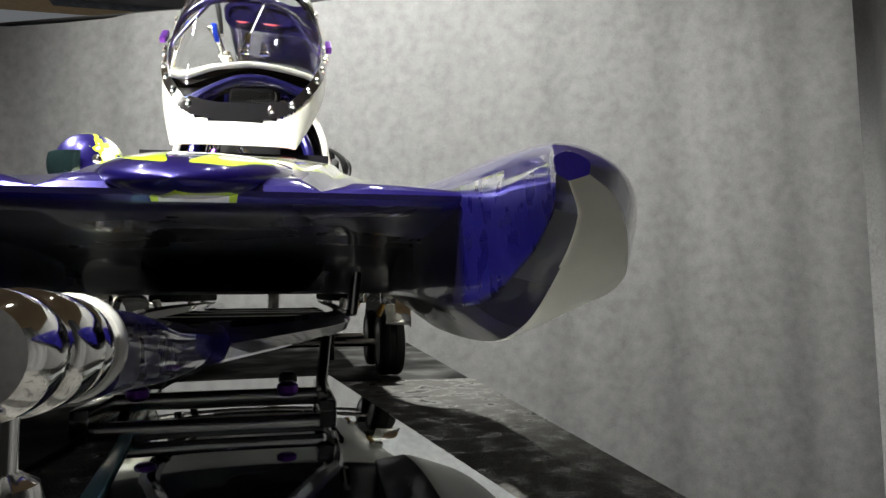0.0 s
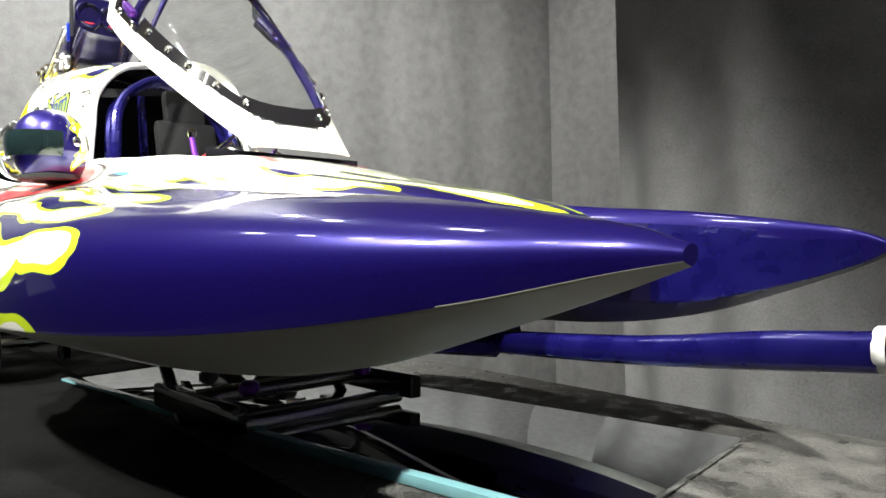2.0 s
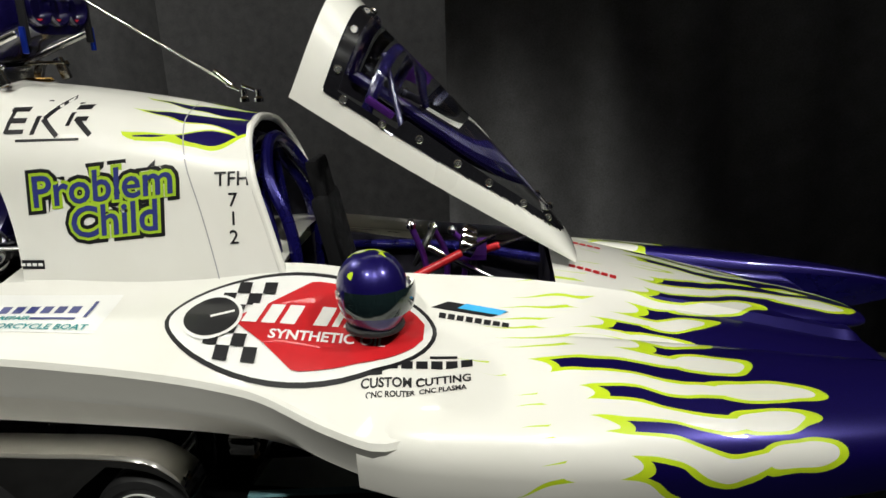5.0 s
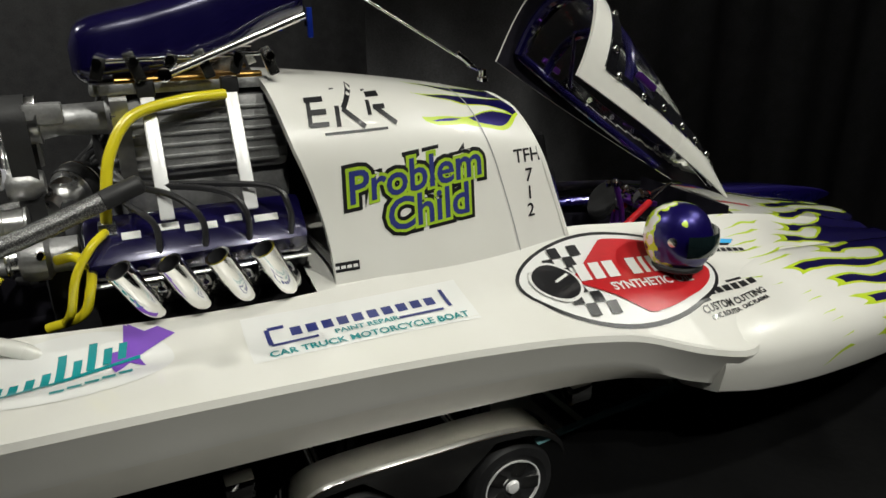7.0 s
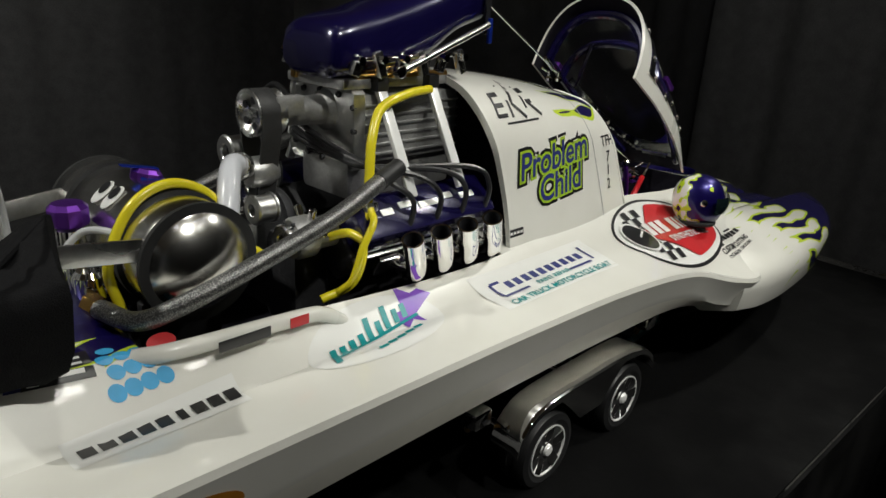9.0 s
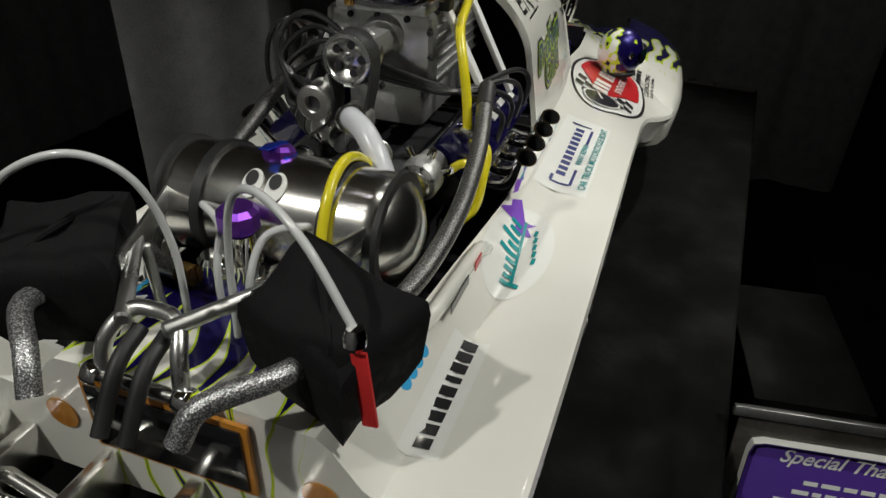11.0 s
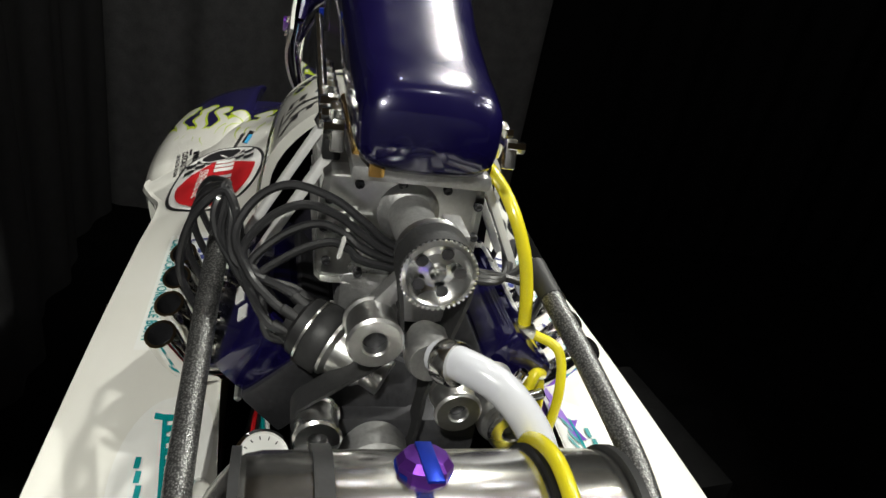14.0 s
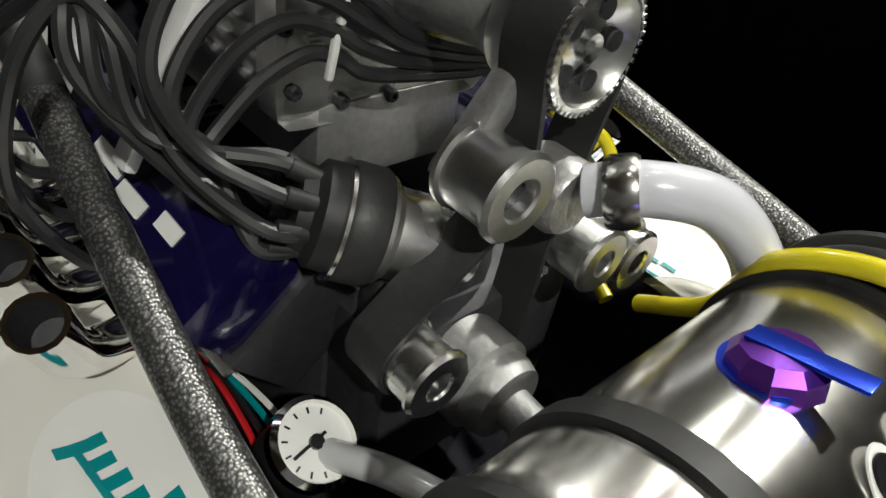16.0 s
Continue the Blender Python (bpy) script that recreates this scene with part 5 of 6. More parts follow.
tp = thing("transom_plate", "black transom plate with a red border", "plate", (0.12, 0.012, 0.24))
part("border", box((0.004, 0.132, 0.066), pose(0.127, 0.012, 0.262), 0.0015), "rust", tp, "dull red border")
part("panel", box((0.003, 0.122, 0.056), pose(0.1245, 0.012, 0.262), 0.001), "gloss", tp, "glossy black panel")
gear = thing("stern_drive", "chrome steering linkage and drive brackets on the transom", "drive", (0.10, 0.0, 0.17))
part("tie_rod", rod((0.085, -0.13, 0.185), (0.085, 0.15, 0.185), 0.005), "chrome", gear)
for y in (-0.13, -0.075, 0.0, 0.075, 0.15):
    b = part("bracket", box((0.055, 0.012, 0.05), pose(0.103, y, 0.195), 0.003), "steel", gear)
    part("pin", rod((0.083, y - 0.012, 0.185), (0.083, y + 0.012, 0.185), 0.0065), "chrome", b)
    part("nut", lathe([(0.007, -0.004), (0.007, 0.004)], pose(0.080, y, 0.212, 0, 90, 0), 6), "chrome", b)
part("drive_strut", box((0.10, 0.03, 0.10), pose(0.075, 0.012, 0.14), 0.012), "steel", gear)
part("cavitation_plate", box((0.09, 0.22, 0.004), pose(0.085, 0.0, 0.165, 0, 6, 0), 0.001), "black", gear)
for s in (1, -1):
    part("corner_bracket", box((0.05, 0.05, 0.025), pose(0.105, s * 0.185, 0.215, 0, 0, s * 20), 0.004), "chrome", gear)
    part("turnbuckle", rod((0.09, s * 0.08, 0.190), (0.10, s * 0.18, 0.205), 0.006), "steel", gear)

gear.location.x += 0.035
tp.location.x += 0.035
# seat the engine group and the stern gear
catch.location += Vector((0.022, 0.002, -0.010))
fork.location += Vector((0.016, 0, 0))
for ob in (engine, pulleys, mag, pump, water, hose, yel, gauge, tank, yl, catch, fork):
    ob.location += Vector((0.019, 0.003, -0.004))
for ob in list(scene.objects):
    if ob.name.split(".")[0] in ("braided_hose", "parachute_pack", "wire_bundle"):
        ob.location += Vector((0.019, 0.003, -0.004))

# ---- trailer ----
trailer = thing("boat_trailer", "black tandem-axle model trailer with a purple tongue", "trailer", (0.74, 0, 0.0))
for s in (1, -1):
    part("side_rail", tube([(0.24, s * 0.105, 0.128), (0.60, s * 0.110, 0.128), (0.95, s * 0.110, 0.126), (1.15, s * 0.100, 0.124), (1.24, s * 0.078, 0.122), (1.40, s * 0.030, 0.122), (1.50, s * 0.008, 0.124)], 0.0115, segs=8, steps=6), "deep", trailer, "dark gloss frame rail that runs into the tongue")
    part("bunk", box((0.62, 0.03, 0.020), pose(0.56, s * 0.125, 0.152), 0.004), "cloth", trailer, "carpeted bunk under the hull")
    for x in (0.40, 0.58, 0.90):
        part("bunk_post", rod((x, s * 0.118, 0.115), (x, s * 0.124, 0.146), 0.005), "steel", trailer)
    for x in (0.575, 0.925):
        lamp = part("marker_bracket", box((0.026, 0.020, 0.020), pose(x, s * 0.165, 0.118), 0.004), "chrome", trailer, "chrome bracket beside the fender")
        part("stub", rod((x, s * 0.160, 0.112), (x + 0.004, s * 0.150, 0.092), 0.004), "brass", lamp)
    # tandem fender
    rr = []
    prof = smooth_path([(0.598, 0, 0.084), (0.606, 0, 0.102), (0.632, 0, 0.120), (0.68, 0, 0.125), (0.74, 0, 0.125), (0.80, 0, 0.125), (0.848, 0, 0.120), (0.876, 0, 0.102), (0.884, 0, 0.084)], 5)
    for p in prof:
        rr.append([(p.x, s * 0.168, p.z), (p.x, s * 0.200, p.z), (p.x, s * 0.205, p.z - 0.003), (p.x, s * 0.205, p.z - 0.010), (p.x, s * 0.200, p.z - 0.006), (p.x, s * 0.168, p.z - 0.004)])
    fender = part("fender", grid(rr, close=True, cap=True), "chrome", trailer, "polished tandem fender", 40)
    bm = bmesh.new()
    for y in (0.199, 0.2025):
        bm.faces.new([bm.verts.new((x, s * y, z)) for x, z in ((0.665, 0.120), (0.815, 0.120), (0.780, 0.090), (0.762, 0.072), (0.718, 0.072), (0.700, 0.090))])
    ed = bmesh.ops.bridge_loops(bm, edges=bm.edges[:])
    part("skirt", bm, "chrome", fender, "mirror-bright skirt between the wheels")
for x in (0.40, 0.66, 0.82, 1.02):
    part("cross_member", box((0.022, 0.22, 0.016), pose(x, 0, 0.118), 0.003), "gloss", trailer)
for x in (0.66, 0.82):
    part("axle", rod((x, -0.19, 0.050), (x, 0.19, 0.050), 0.006), "steel", trailer)
    for s in (1, -1):
        part("hanger", box((0.02, 0.012, 0.065), pose(x + 0.03, s * 0.108, 0.088), 0.003), "gloss", trailer)
for x, z in ((1.18, 0.022), (1.23, 0.030), (1.29, 0.016)):
    part("front_bar", rod((x, -0.105, z), (x, 0.080, z), 0.0075), "steel", trailer, "steel cross bar near the ground")
for s in (1, -1):
    part("front_frame", box((0.16, 0.014, 0.022), pose(1.235, s * 0.092 - 0.012, 0.026, 0, 0, 0), 0.003), "gloss", trailer)
    part("front_leg", rod((1.20, s * 0.088 - 0.012, 0.03), (1.10, s * 0.09, 0.112), 0.006), "gloss", trailer)
    for x in (1.19, 1.27):
        part("bar_knob", lathe([(0.006, 0), (0.009, 0.003), (0.009, 0.009), (0.005, 0.012)], pose(x, s * 0.060 - 0.012, 0.036), 14), "black" if x < 1.2 else "anod", trailer)
# tongue and coupler
TA, TB = Vector((1.44, 0.0, 0.122)), Vector((1.728, 0.005, 0.137))
rr = []
for i in range(25):
    t = i / 24
    c = TA.lerp(TB, t)
    hump = math.exp(-((t - 0.82) / 0.14) ** 2)
    h = 0.007 + 0.0025 * t + 0.001 * hump
    w = 0.009 + 0.001 * t
    ring = []
    for k in range(16):
        a = 2 * math.pi * k / 16
        ring.append(c + Vector((0, w * math.copysign(abs(math.cos(a)) ** 0.5, math.cos(a)), h * math.copysign(abs(math.sin(a)) ** 0.5, math.sin(a)) + 0.001 * hump - 0.004 * math.sin(math.pi * t))))
    rr.append(ring)
part("tongue", grid(rr, close=True, cap=True), "purple", trailer, "glossy purple tapered tongue", 50)
co = along(TB + Vector((-0.002, 0, 0.001)), TB + Vector((1, 0.0, 0.04)))
part("collar", lathe([(0.0105, 0), (0.0112, 0.001), (0.0112, 0.004), (0.0105, 0.005)], co, 28), "vinyl", trailer, "white collar")
part("coupler", lathe([(0.0098, 0.005), (0.0104, 0.006), (0.0104, 0.014), (0.0092, 0.016), (0.0108, 0.018), (0.0108, 0.031), (0.0094, 0.033), (0.0102, 0.035), (0.0102, 0.044), (0.0080, 0.049), (0, 0.050)], co, 32), "chrome", trailer, "turned chrome coupler")
part("hitch_ball", lathe([(0, -0.012), (0.006, -0.008), (0.0085, 0), (0.007, 0.006), (0.004, 0.008), (0.004, 0.020)], pose(1.766, 0.005, 0.114), 22), "chrome", trailer, "chrome hitch ball")
part("hitch_stem", lathe([(0.014, 0), (0.014, 0.004), (0.006, 0.007), (0.006, 0.075)], pose(1.766, 0.005, 0.031), 20), "steel", trailer)

for ob in trailer.children:
    if ob.name.split(".")[0] in ("fender", "axle", "front_bar", "front_frame", "bar_knob", "marker_bracket"):
        ob.location.z += 0.028
    if ob.name.split(".")[0] in ("fender", "marker_bracket"):
        ob.location.y += 0.018 * (1 if (ob.matrix_world @ ob.data.vertices[0].co).y > 0 else -1)
part("guide_post", rod((1.16, 0.112, 0.128), (1.16, 0.118, 0.180), 0.006), "chrome", trailer, "chrome guide post")

# wheels
wheel = thing("trailer_wheel", "black tyre on a five-spoke chrome wheel", "wheel", (0, 0, 0), "trailer wheels")
tyre = part("tyre", lathe([(0.030, -0.016), (0.038, -0.019), (0.045, -0.017), (0.048, -0.012), (0.048, -0.005), (0.0472, -0.004), (0.0472, 0.004), (0.048, 0.005), (0.048, 0.012), (0.045, 0.017), (0.038, 0.019), (0.030, 0.016)], pose(0, 0, 0, 90, 0, 0), 44), "black", wheel, "black rubber tyre")
part("rim", lathe([(0.027, 0.014), (0.031, 0.016), (0.0315, 0.018), (0.030, 0.018), (0.027, 0.010), (0.026, -0.014), (0.0315, -0.017)], pose(0, 0, 0, 90, 0, 0), 40), "rimalu", wheel)
part("drum", lathe([(0.025, -0.004), (0.025, 0.001), (0, 0.001)], pose(0, 0, 0, 90, 0, 0), 28), "cast", wheel)
for k in range(5):
    a = 2 * math.pi * k / 5
    rot = pose(0, 0, 0, 0, math.degrees(a), 0)
    sp = bmesh.new()
    box((0.015, 0.006, 0.024), rot @ pose(0, -0.014, 0.018, 8, 0, 0), 0.0022, sp)
    part("spoke", sp, "chrome", wheel)
part("hub", lathe([(0.009, 0), (0.009, 0.004), (0.006, 0.009), (0.0, 0.010)], pose(0, -0.010, 0, 90, 0, 0), 20), "rimalu", wheel)
copy_thing(wheel, pose(0.83, -0.198, 0.077, 0, 20, 0))
copy_thing(wheel, pose(0.667, 0.198, 0.077, 0, 50, 180))
copy_thing(wheel, pose(0.83, 0.198, 0.077, 0, 10, 180))
wheel.location = (0.667, -0.198, 0.077)

# ---- things on and round the platform ----
mirror = thing("floor_mirror", "flat mirror lying under the boat", "mirror", (1.18, 0.03, 0.031))
part("glass", box((0.72, 0.22, 0.004), pose(1.24, 0.035, 0.0335, 0, 0, 6), 0.0008), "mirror", mirror, "mirror glass")
part("edge_strip", box((0.72, 0.010, 0.008), pose(1.2525, -0.0805, 0.0345, 0, 0, 6), 0.001), "edge", mirror, "pale blue-green edge strip")
pad = part("black_board", box((1.70, 0.315, 0.005), pose(0.90, -0.256, 0.033, 0, 0, -3), 0.002), "board", None)
tagged(pad, "thin black board lying on the platform", "board")
stand = part("black_plinth", box((0.30, 0.17, 0.70), pose(0.93, -0.53, -0.452, 0, 0, 8), 0.003), "board", None)
tagged(stand, "low black plinth beside the boat", "plinth")

helmet = thing("racing_helmet", "small purple and white flamed racing helmet on the deck", "helmet", (1.066, -0.142, 0.252))
hm = Matrix.Translation((1.066, -0.142, 0.286)) @ pose(0, 0, 0, 0, 0, -58)
rr = []
for i in range(29):
    t = i / 28
    ph = -0.62 * math.pi / 2 + t * (0.62 * math.pi / 2 + math.pi / 2)
    row = []
    for k in range(40):
        a = 2 * math.pi * k / 40
        r = 0.0325 * math.cos(ph) ** 0.85 if t < 1 else 0
        chin = 1.0 + 0.14 * max(0, math.cos(a)) ** 2 * max(0, -math.sin(ph) + 0.25)
        row.append(hm @ Vector((r * 1.10 * chin * math.cos(a), r * 0.98 * math.sin(a), 0.0355 * math.sin(ph) * (1.15 if ph < 0 else 1))))
    rr.append(row)


def helmet_field(nt, x, y, z, p):
    warp = nt.nodes.new("ShaderNodeTexNoise")
    warp.inputs["Scale"].default_value, warp.inputs["Detail"].default_value = 60, 1.5
    nt.links.new(p, warp.inputs["Vector"])
    w = maths(nt, "SUBTRACT", warp.outputs[0], 0.5)
    f = maths(nt, "ADD", maths(nt, "MULTIPLY", maths(nt, "SUBTRACT", maths(nt, "MULTIPLY", x, 0.5), maths(nt, "MULTIPLY", y, 0.85)), 0.32), maths(nt, "MULTIPLY", w, 0.050))
    return maths(nt, "ADD", f, 0.006)


M["helmet"] = flame_paint("helmet_paint", helmet_field)
part("shell", grid(rr, close=True, cap=True), "helmet", helmet, "glossy purple shell with lime and white flames", 60)
vr = []
for i in range(7):
    z = -0.014 + 0.024 * i / 6
    row = []
    for k in range(21):
        a = radians(-62 + 124 * k / 20)
        q = math.sqrt(max(0.01, 1 - (z / 0.0365) ** 2)) * 0.0335 + 0.0050
        row.append(hm @ Vector((q * 1.12 * math.cos(a), q * math.sin(a), z)))
    vr.append(row)
part("visor", grid(vr), "visor", helmet, "dark tinted visor", 70)
for s in (1, -1):
    part("pivot", lathe([(0.005, 0), (0.005, 0.0012), (0.003, 0.002), (0, 0.002)], hm @ pose(0.004, s * 0.0335, 0.002, -90 * s, 0, 0), 16), "steel", helmet)
part("base_trim", lathe([(0.025, 0), (0.027, 0.002), (0.027, 0.005), (0.025, 0.007)], hm @ pose(0.003, 0, -0.036), 28), "black", helmet)

helmet.location += Vector((-0.012, -0.027, 0.010))

# sign board
sign = thing("thanks_sign", "purple printed sign on a carbon-look backing board", "sign", (0.54, -0.53, -0.0))
tl, tr = Vector((0.561, -0.414, 0.056)), Vector((0.586, -0.687, 0.070))
sx_, sz_ = (tr - tl).normalized(), Vector((-0.30, 0.03, -0.953)).normalized()
sn = sx_.cross(sz_).normalized()
sm = Matrix((sx_, -sz_, sx_.cross(-sz_))).transposed().to_4x4()
width = (tr - tl).length


def on_sign(u, v, lift=0.0):
    return Matrix.Translation(tl + sx_ * u + sz_ * v) @ sm @ Matrix.Translation((0, 0, lift))


plinth = part("sign_plinth", box((0.16, 0.26, 0.500), pose(0.455, -0.545, -0.552), 0.004), "board", None)
tagged(plinth, "plain black plinth under the sign", "plinth")
part("backing", box((width + 0.01, 0.375, 0.006), on_sign(width / 2, 0.183, -0.005), 0.002), "carbon", sign, "brown-black weave backing")
part("top_rail", box((width + 0.03, 0.012, 0.010), on_sign(width / 2, 0.0, 0.002), 0.002), "alu", sign, "clear plastic top edge")
part("print_border", box((width - 0.022, 0.330, 0.002), on_sign(width / 2, 0.196, 0.0005), 0.014), "vinyl", sign, "pale border line")
part("print", box((width - 0.026, 0.326, 0.003), on_sign(width / 2, 0.196, 0.001), 0.013), "sign", sign, "purple print with rounded corners")


def letters(text, size, offset=0.0, shear=0.0, space=1.0):
    cu = bpy.data.curves.new("letters", "FONT")
    cu.body, cu.size, cu.offset, cu.shear, cu.space_character = text, size, offset, shear, space
    cu.align_x, cu.align_y = "CENTER", "CENTER"
    cu.resolution_u = 3
    ob = bpy.data.objects.new("letters", cu)
    scene.collection.objects.link(ob)
    me = bpy.data.meshes.new_from_object(ob.evaluated_get(bpy.context.evaluated_depsgraph_get()))
    bpy.data.objects.remove(ob)
    bm = bmesh.new()
    bm.from_mesh(me)
    bpy.data.meshes.remove(me)
    return bm


bm = letters("Special Thanks To:", 0.024, 0.0004, 0.35)
bm.transform(on_sign(width / 2, 0.048, 0.0035))
part("heading", bm, "vinyl", sign, "pale slanted heading")
rng = random.Random(11)
for k in range(20):
    bm = bmesh.new()
    half = rng.uniform(0.035, 0.085)
    u = -half
    while u < half:
        w = rng.uniform(0.008, 0.020)
        box((min(w, half - u + 0.004), 0.0052, 0.0006), on_sign(width / 2 + u + w / 2, 0.078 + 0.0132 * k, 0.0030), 0, bm)
        u += w + 0.004
    part("text_line", bm, "vinyl", sign, "row of small pale print")
for s in (0.2, 0.8):
    part("leg", rod(on_sign(width * s, 0.02, -0.012).translation, on_sign(width * s, 0.02, -0.012).translation + Vector((0.10, 0, -0.34)), 0.006), "black", sign)

# ---- stickers on the hull and the cowl ----
from mathutils.bvhtree import BVHTree
deps = bpy.context.evaluated_depsgraph_get()


def tree_of(names):
    verts, polys = [], []
    for ob in boat.children:
        if ob.name.split(".")[0] in names:
            n = len(verts)
            verts += [ob.matrix_world @ v.co for v in ob.data.vertices]
            polys += [[n + i for i in p.vertices] for p in ob.data.polygons]
    return BVHTree.FromPolygons(verts, polys)


bpy.context.view_layer.update()
DECK, COWL = tree_of(("hull", "sponson", "nose_pod")), tree_of(("cowl",))


def stick(bm, name, material, where, lift=0.0008, parent=boat, label="", cuts=0):
    """Lays a flat mesh on a surface. where(u, v) gives the start and the way of the ray, and the surface."""
    if cuts:
        bmesh.ops.triangulate(bm, faces=bm.faces[:])
        bmesh.ops.subdivide_edges(bm, edges=[e for e in bm.edges if e.calc_length() > 0.006], cuts=cuts, use_grid_fill=True)
    for v in bm.verts:
        a, way, tree = where(v.co.x, v.co.y)
        p, n, _, _ = tree.ray_cast(Vector(a), Vector(way))
        if p is None:
            p = tree.find_nearest(Vector(a) + Vector(way) * 0.35)[0]
        v.co = p - Vector(way) * lift
    return part(name, bm, material, parent, label, 60)


def on_deck(x, y, s, turn=0.0):
    """u runs to the bow on the starboard side (s = -1) and aft on the port side, so that it reads from outside."""
    c, q = math.cos(radians(turn)), math.sin(radians(turn))
    return lambda u, v: ((x - s * (u * c - v * q), y - s * (u * q + v * c), 0.6), (0, 0, -1), DECK)


def on_cowl(x, z, s, turn=0.0):
    c, q = math.cos(radians(turn)), math.sin(radians(turn))
    return lambda u, v: ((x - s * (u * c - v * q), s * 0.3, z + u * q + v * c), (0, -s, 0), COWL)


def on_side(x, z, s):
    return lambda u, v: ((x - s * u, s * 0.5, z + v), (0, -s, 0), DECK)


def patch(w, h, n=12, m=4, slant=0.0):
    return grid([[(-w / 2 + w * i / n + slant * (j / m - 0.5) * h, -h / 2 + h * j / m, 0) for j in range(m + 1)] for i in range(n + 1)])


def oval(w, h, hole=0.0, n=48, rings=5):
    return grid([[(w / 2 * (hole + (1 - hole) * r / rings) * math.cos(2 * math.pi * k / n), h / 2 * (hole + (1 - hole) * r / rings) * math.sin(2 * math.pi * k / n), 0) for k in range(n)] for r in range(0 if hole else 1, rings + 1)], close=True, cap=False) if hole else \
        grid([[(w / 2 * max(0.001, r / rings) * math.cos(2 * math.pi * k / n), h / 2 * max(0.001, r / rings) * math.sin(2 * math.pi * k / n), 0) for k in range(n)] for r in range(rings + 1)], close=True)


def shifted(bm, u, v, turn=0.0):
    bm.transform(pose(u, v, 0, 0, 0, turn))
    return bm


def bars(spec, height):
    """Plain bars (u, v, length) that stand for print."""
    bm = bmesh.new()
    for u, v, w in spec:
        merge(bm, shifted(patch(w, height, 3, 1), u, v))
    return bm


def stick_bars(spec, height, name, *rest):
    """One sticker piece for each bar; the first is returned."""
    made = [stick(bars([one], height), name, *rest) for one in spec]
    return made[0]


def polygon(points, scale=1.0):
    bm = bmesh.new()
    bm.faces.new([bm.verts.new((x * scale, y * scale, 0)) for x, y in points])
    return bm


rng = random.Random(3)
for s in (-1, 1):
    # oval oil sticker: black rim, white ground, checks, red lozenge, dial, pale bars
    wh = on_deck(0.985, s * 0.167, s)
    oil = stick(oval(0.252, 0.118), "oval_sticker", "ink", wh, 0.0006, boat, "oval black-edged red and white sticker")
    stick(oval(0.244, 0.110), "ground", "vinyl", wh, 0.0010, oil)
    rr_ = grid([[(-0.066 + 0.180 * t, -(0.048 * min(1, t * 2.6) * math.sqrt(max(0.0, 1 - max(0, t - 0.35) ** 2 / 0.44))) * k / 4, 0) for k in range(-4, 5)] for t in [i / 24 for i in range(25)]])
    stick(rr_, "lozenge", "red", wh, 0.0026, oil, "red lozenge")
    for r in range(-3, 4):
        for c in range(-7, 8):
            u, v = c * 0.0125, r * 0.0125
            t = (u + 0.066) / 0.18
            if (r + c) % 2 == 0 and abs(v) > 0.048 * min(1.0, max(0.0, t + 0.03) * 2.6) and u < 0.030 and (u / 0.118) ** 2 + (v / 0.051) ** 2 < 0.92:
                stick(shifted(patch(0.0125, 0.0125, 2, 2), u, v), "check", "ink", wh, 0.0030, oil)
    stick(shifted(oval(0.056, 0.056, n=32), -0.083, 0), "dial_ring", "vinyl", wh, 0.0033, oil)
    stick(shifted(oval(0.050, 0.050, n=32), -0.083, 0), "dial", "ink", wh, 0.0036, oil)
    stick(shifted(patch(0.022, 0.003, 3, 1), -0.074, 0.004, 25), "dial_hand", "vinyl", wh, 0.0040, oil)
    u = -0.052
    for w in (0.014, 0.013, 0.014, 0.0, 0.013, 0.006, 0.014, 0.013):
        if w:
            stick(shifted(patch(w, 0.024, 2, 4, 0.2), u + w / 2, 0.008), "print_bar", "vinyl", wh, 0.0034, oil)
        u += (w or 0.008) + 0.0045
    stick(shifted(letters("SYNTHETIC OIL", 0.0150, 0.0004), 0.028, -0.017), "small_print", "vinyl", wh, 0.0034, oil, "white capitals on the red lozenge")

    wh = on_deck(0.700, s * 0.165, s)
    d = stick(patch(0.205, 0.060), "clear_backing", "vinyl", wh, 0.0005, boat, "pale sticker with navy and green print")
    stick_bars([(-0.060 + 0.0140 * k, 0.006, 0.0095) for k in range(10)], 0.011, "print_bar", "navy", wh, 0.0010, d)
    for u, v, w, e in ((-0.084, 0.003, 0.004, 0.022), (-0.064, -0.009, 0.040, 0.0034), (0.052, -0.009, 0.044, 0.0034), (0.082, 0.006, 0.0036, 0.026), (-0.076, 0.014, 0.014, 0.0034)):
        stick(shifted(patch(w, e, 4, 2), u, v), "swoosh", "navy", wh, 0.0013, d)
    stick(shifted(letters("PAINT REPAIR", 0.0095, 0.0002), 0.0, -0.009), "small_print", "teal", wh, 0.0015, d)
    stick(shifted(letters("CAR TRUCK MOTORCYCLE BOAT", 0.0118, 0.0002), 0.002, -0.023), "green_print", "teal", wh, 0.0013, d, "dark green capitals in one line")

    wh = on_deck(0.466, s * 0.154, s)
    d = stick(oval(0.150, 0.062), "oval_backing", "vinyl", wh, 0.0005, boat, "white oval sticker with teal script and a violet star")
    star = []
    for k in range(10):
        a = radians(90 + 36 * k)
        r = (0.032 if k in (0, 8) else 0.016) if k % 2 == 0 else 0.0058
        star.append((0.042 + r * math.cos(a) * 1.2, 0.008 + r * math.sin(a)))
    stick(polygon(star), "star", "violet", wh, 0.0012, d, "violet star", 2)
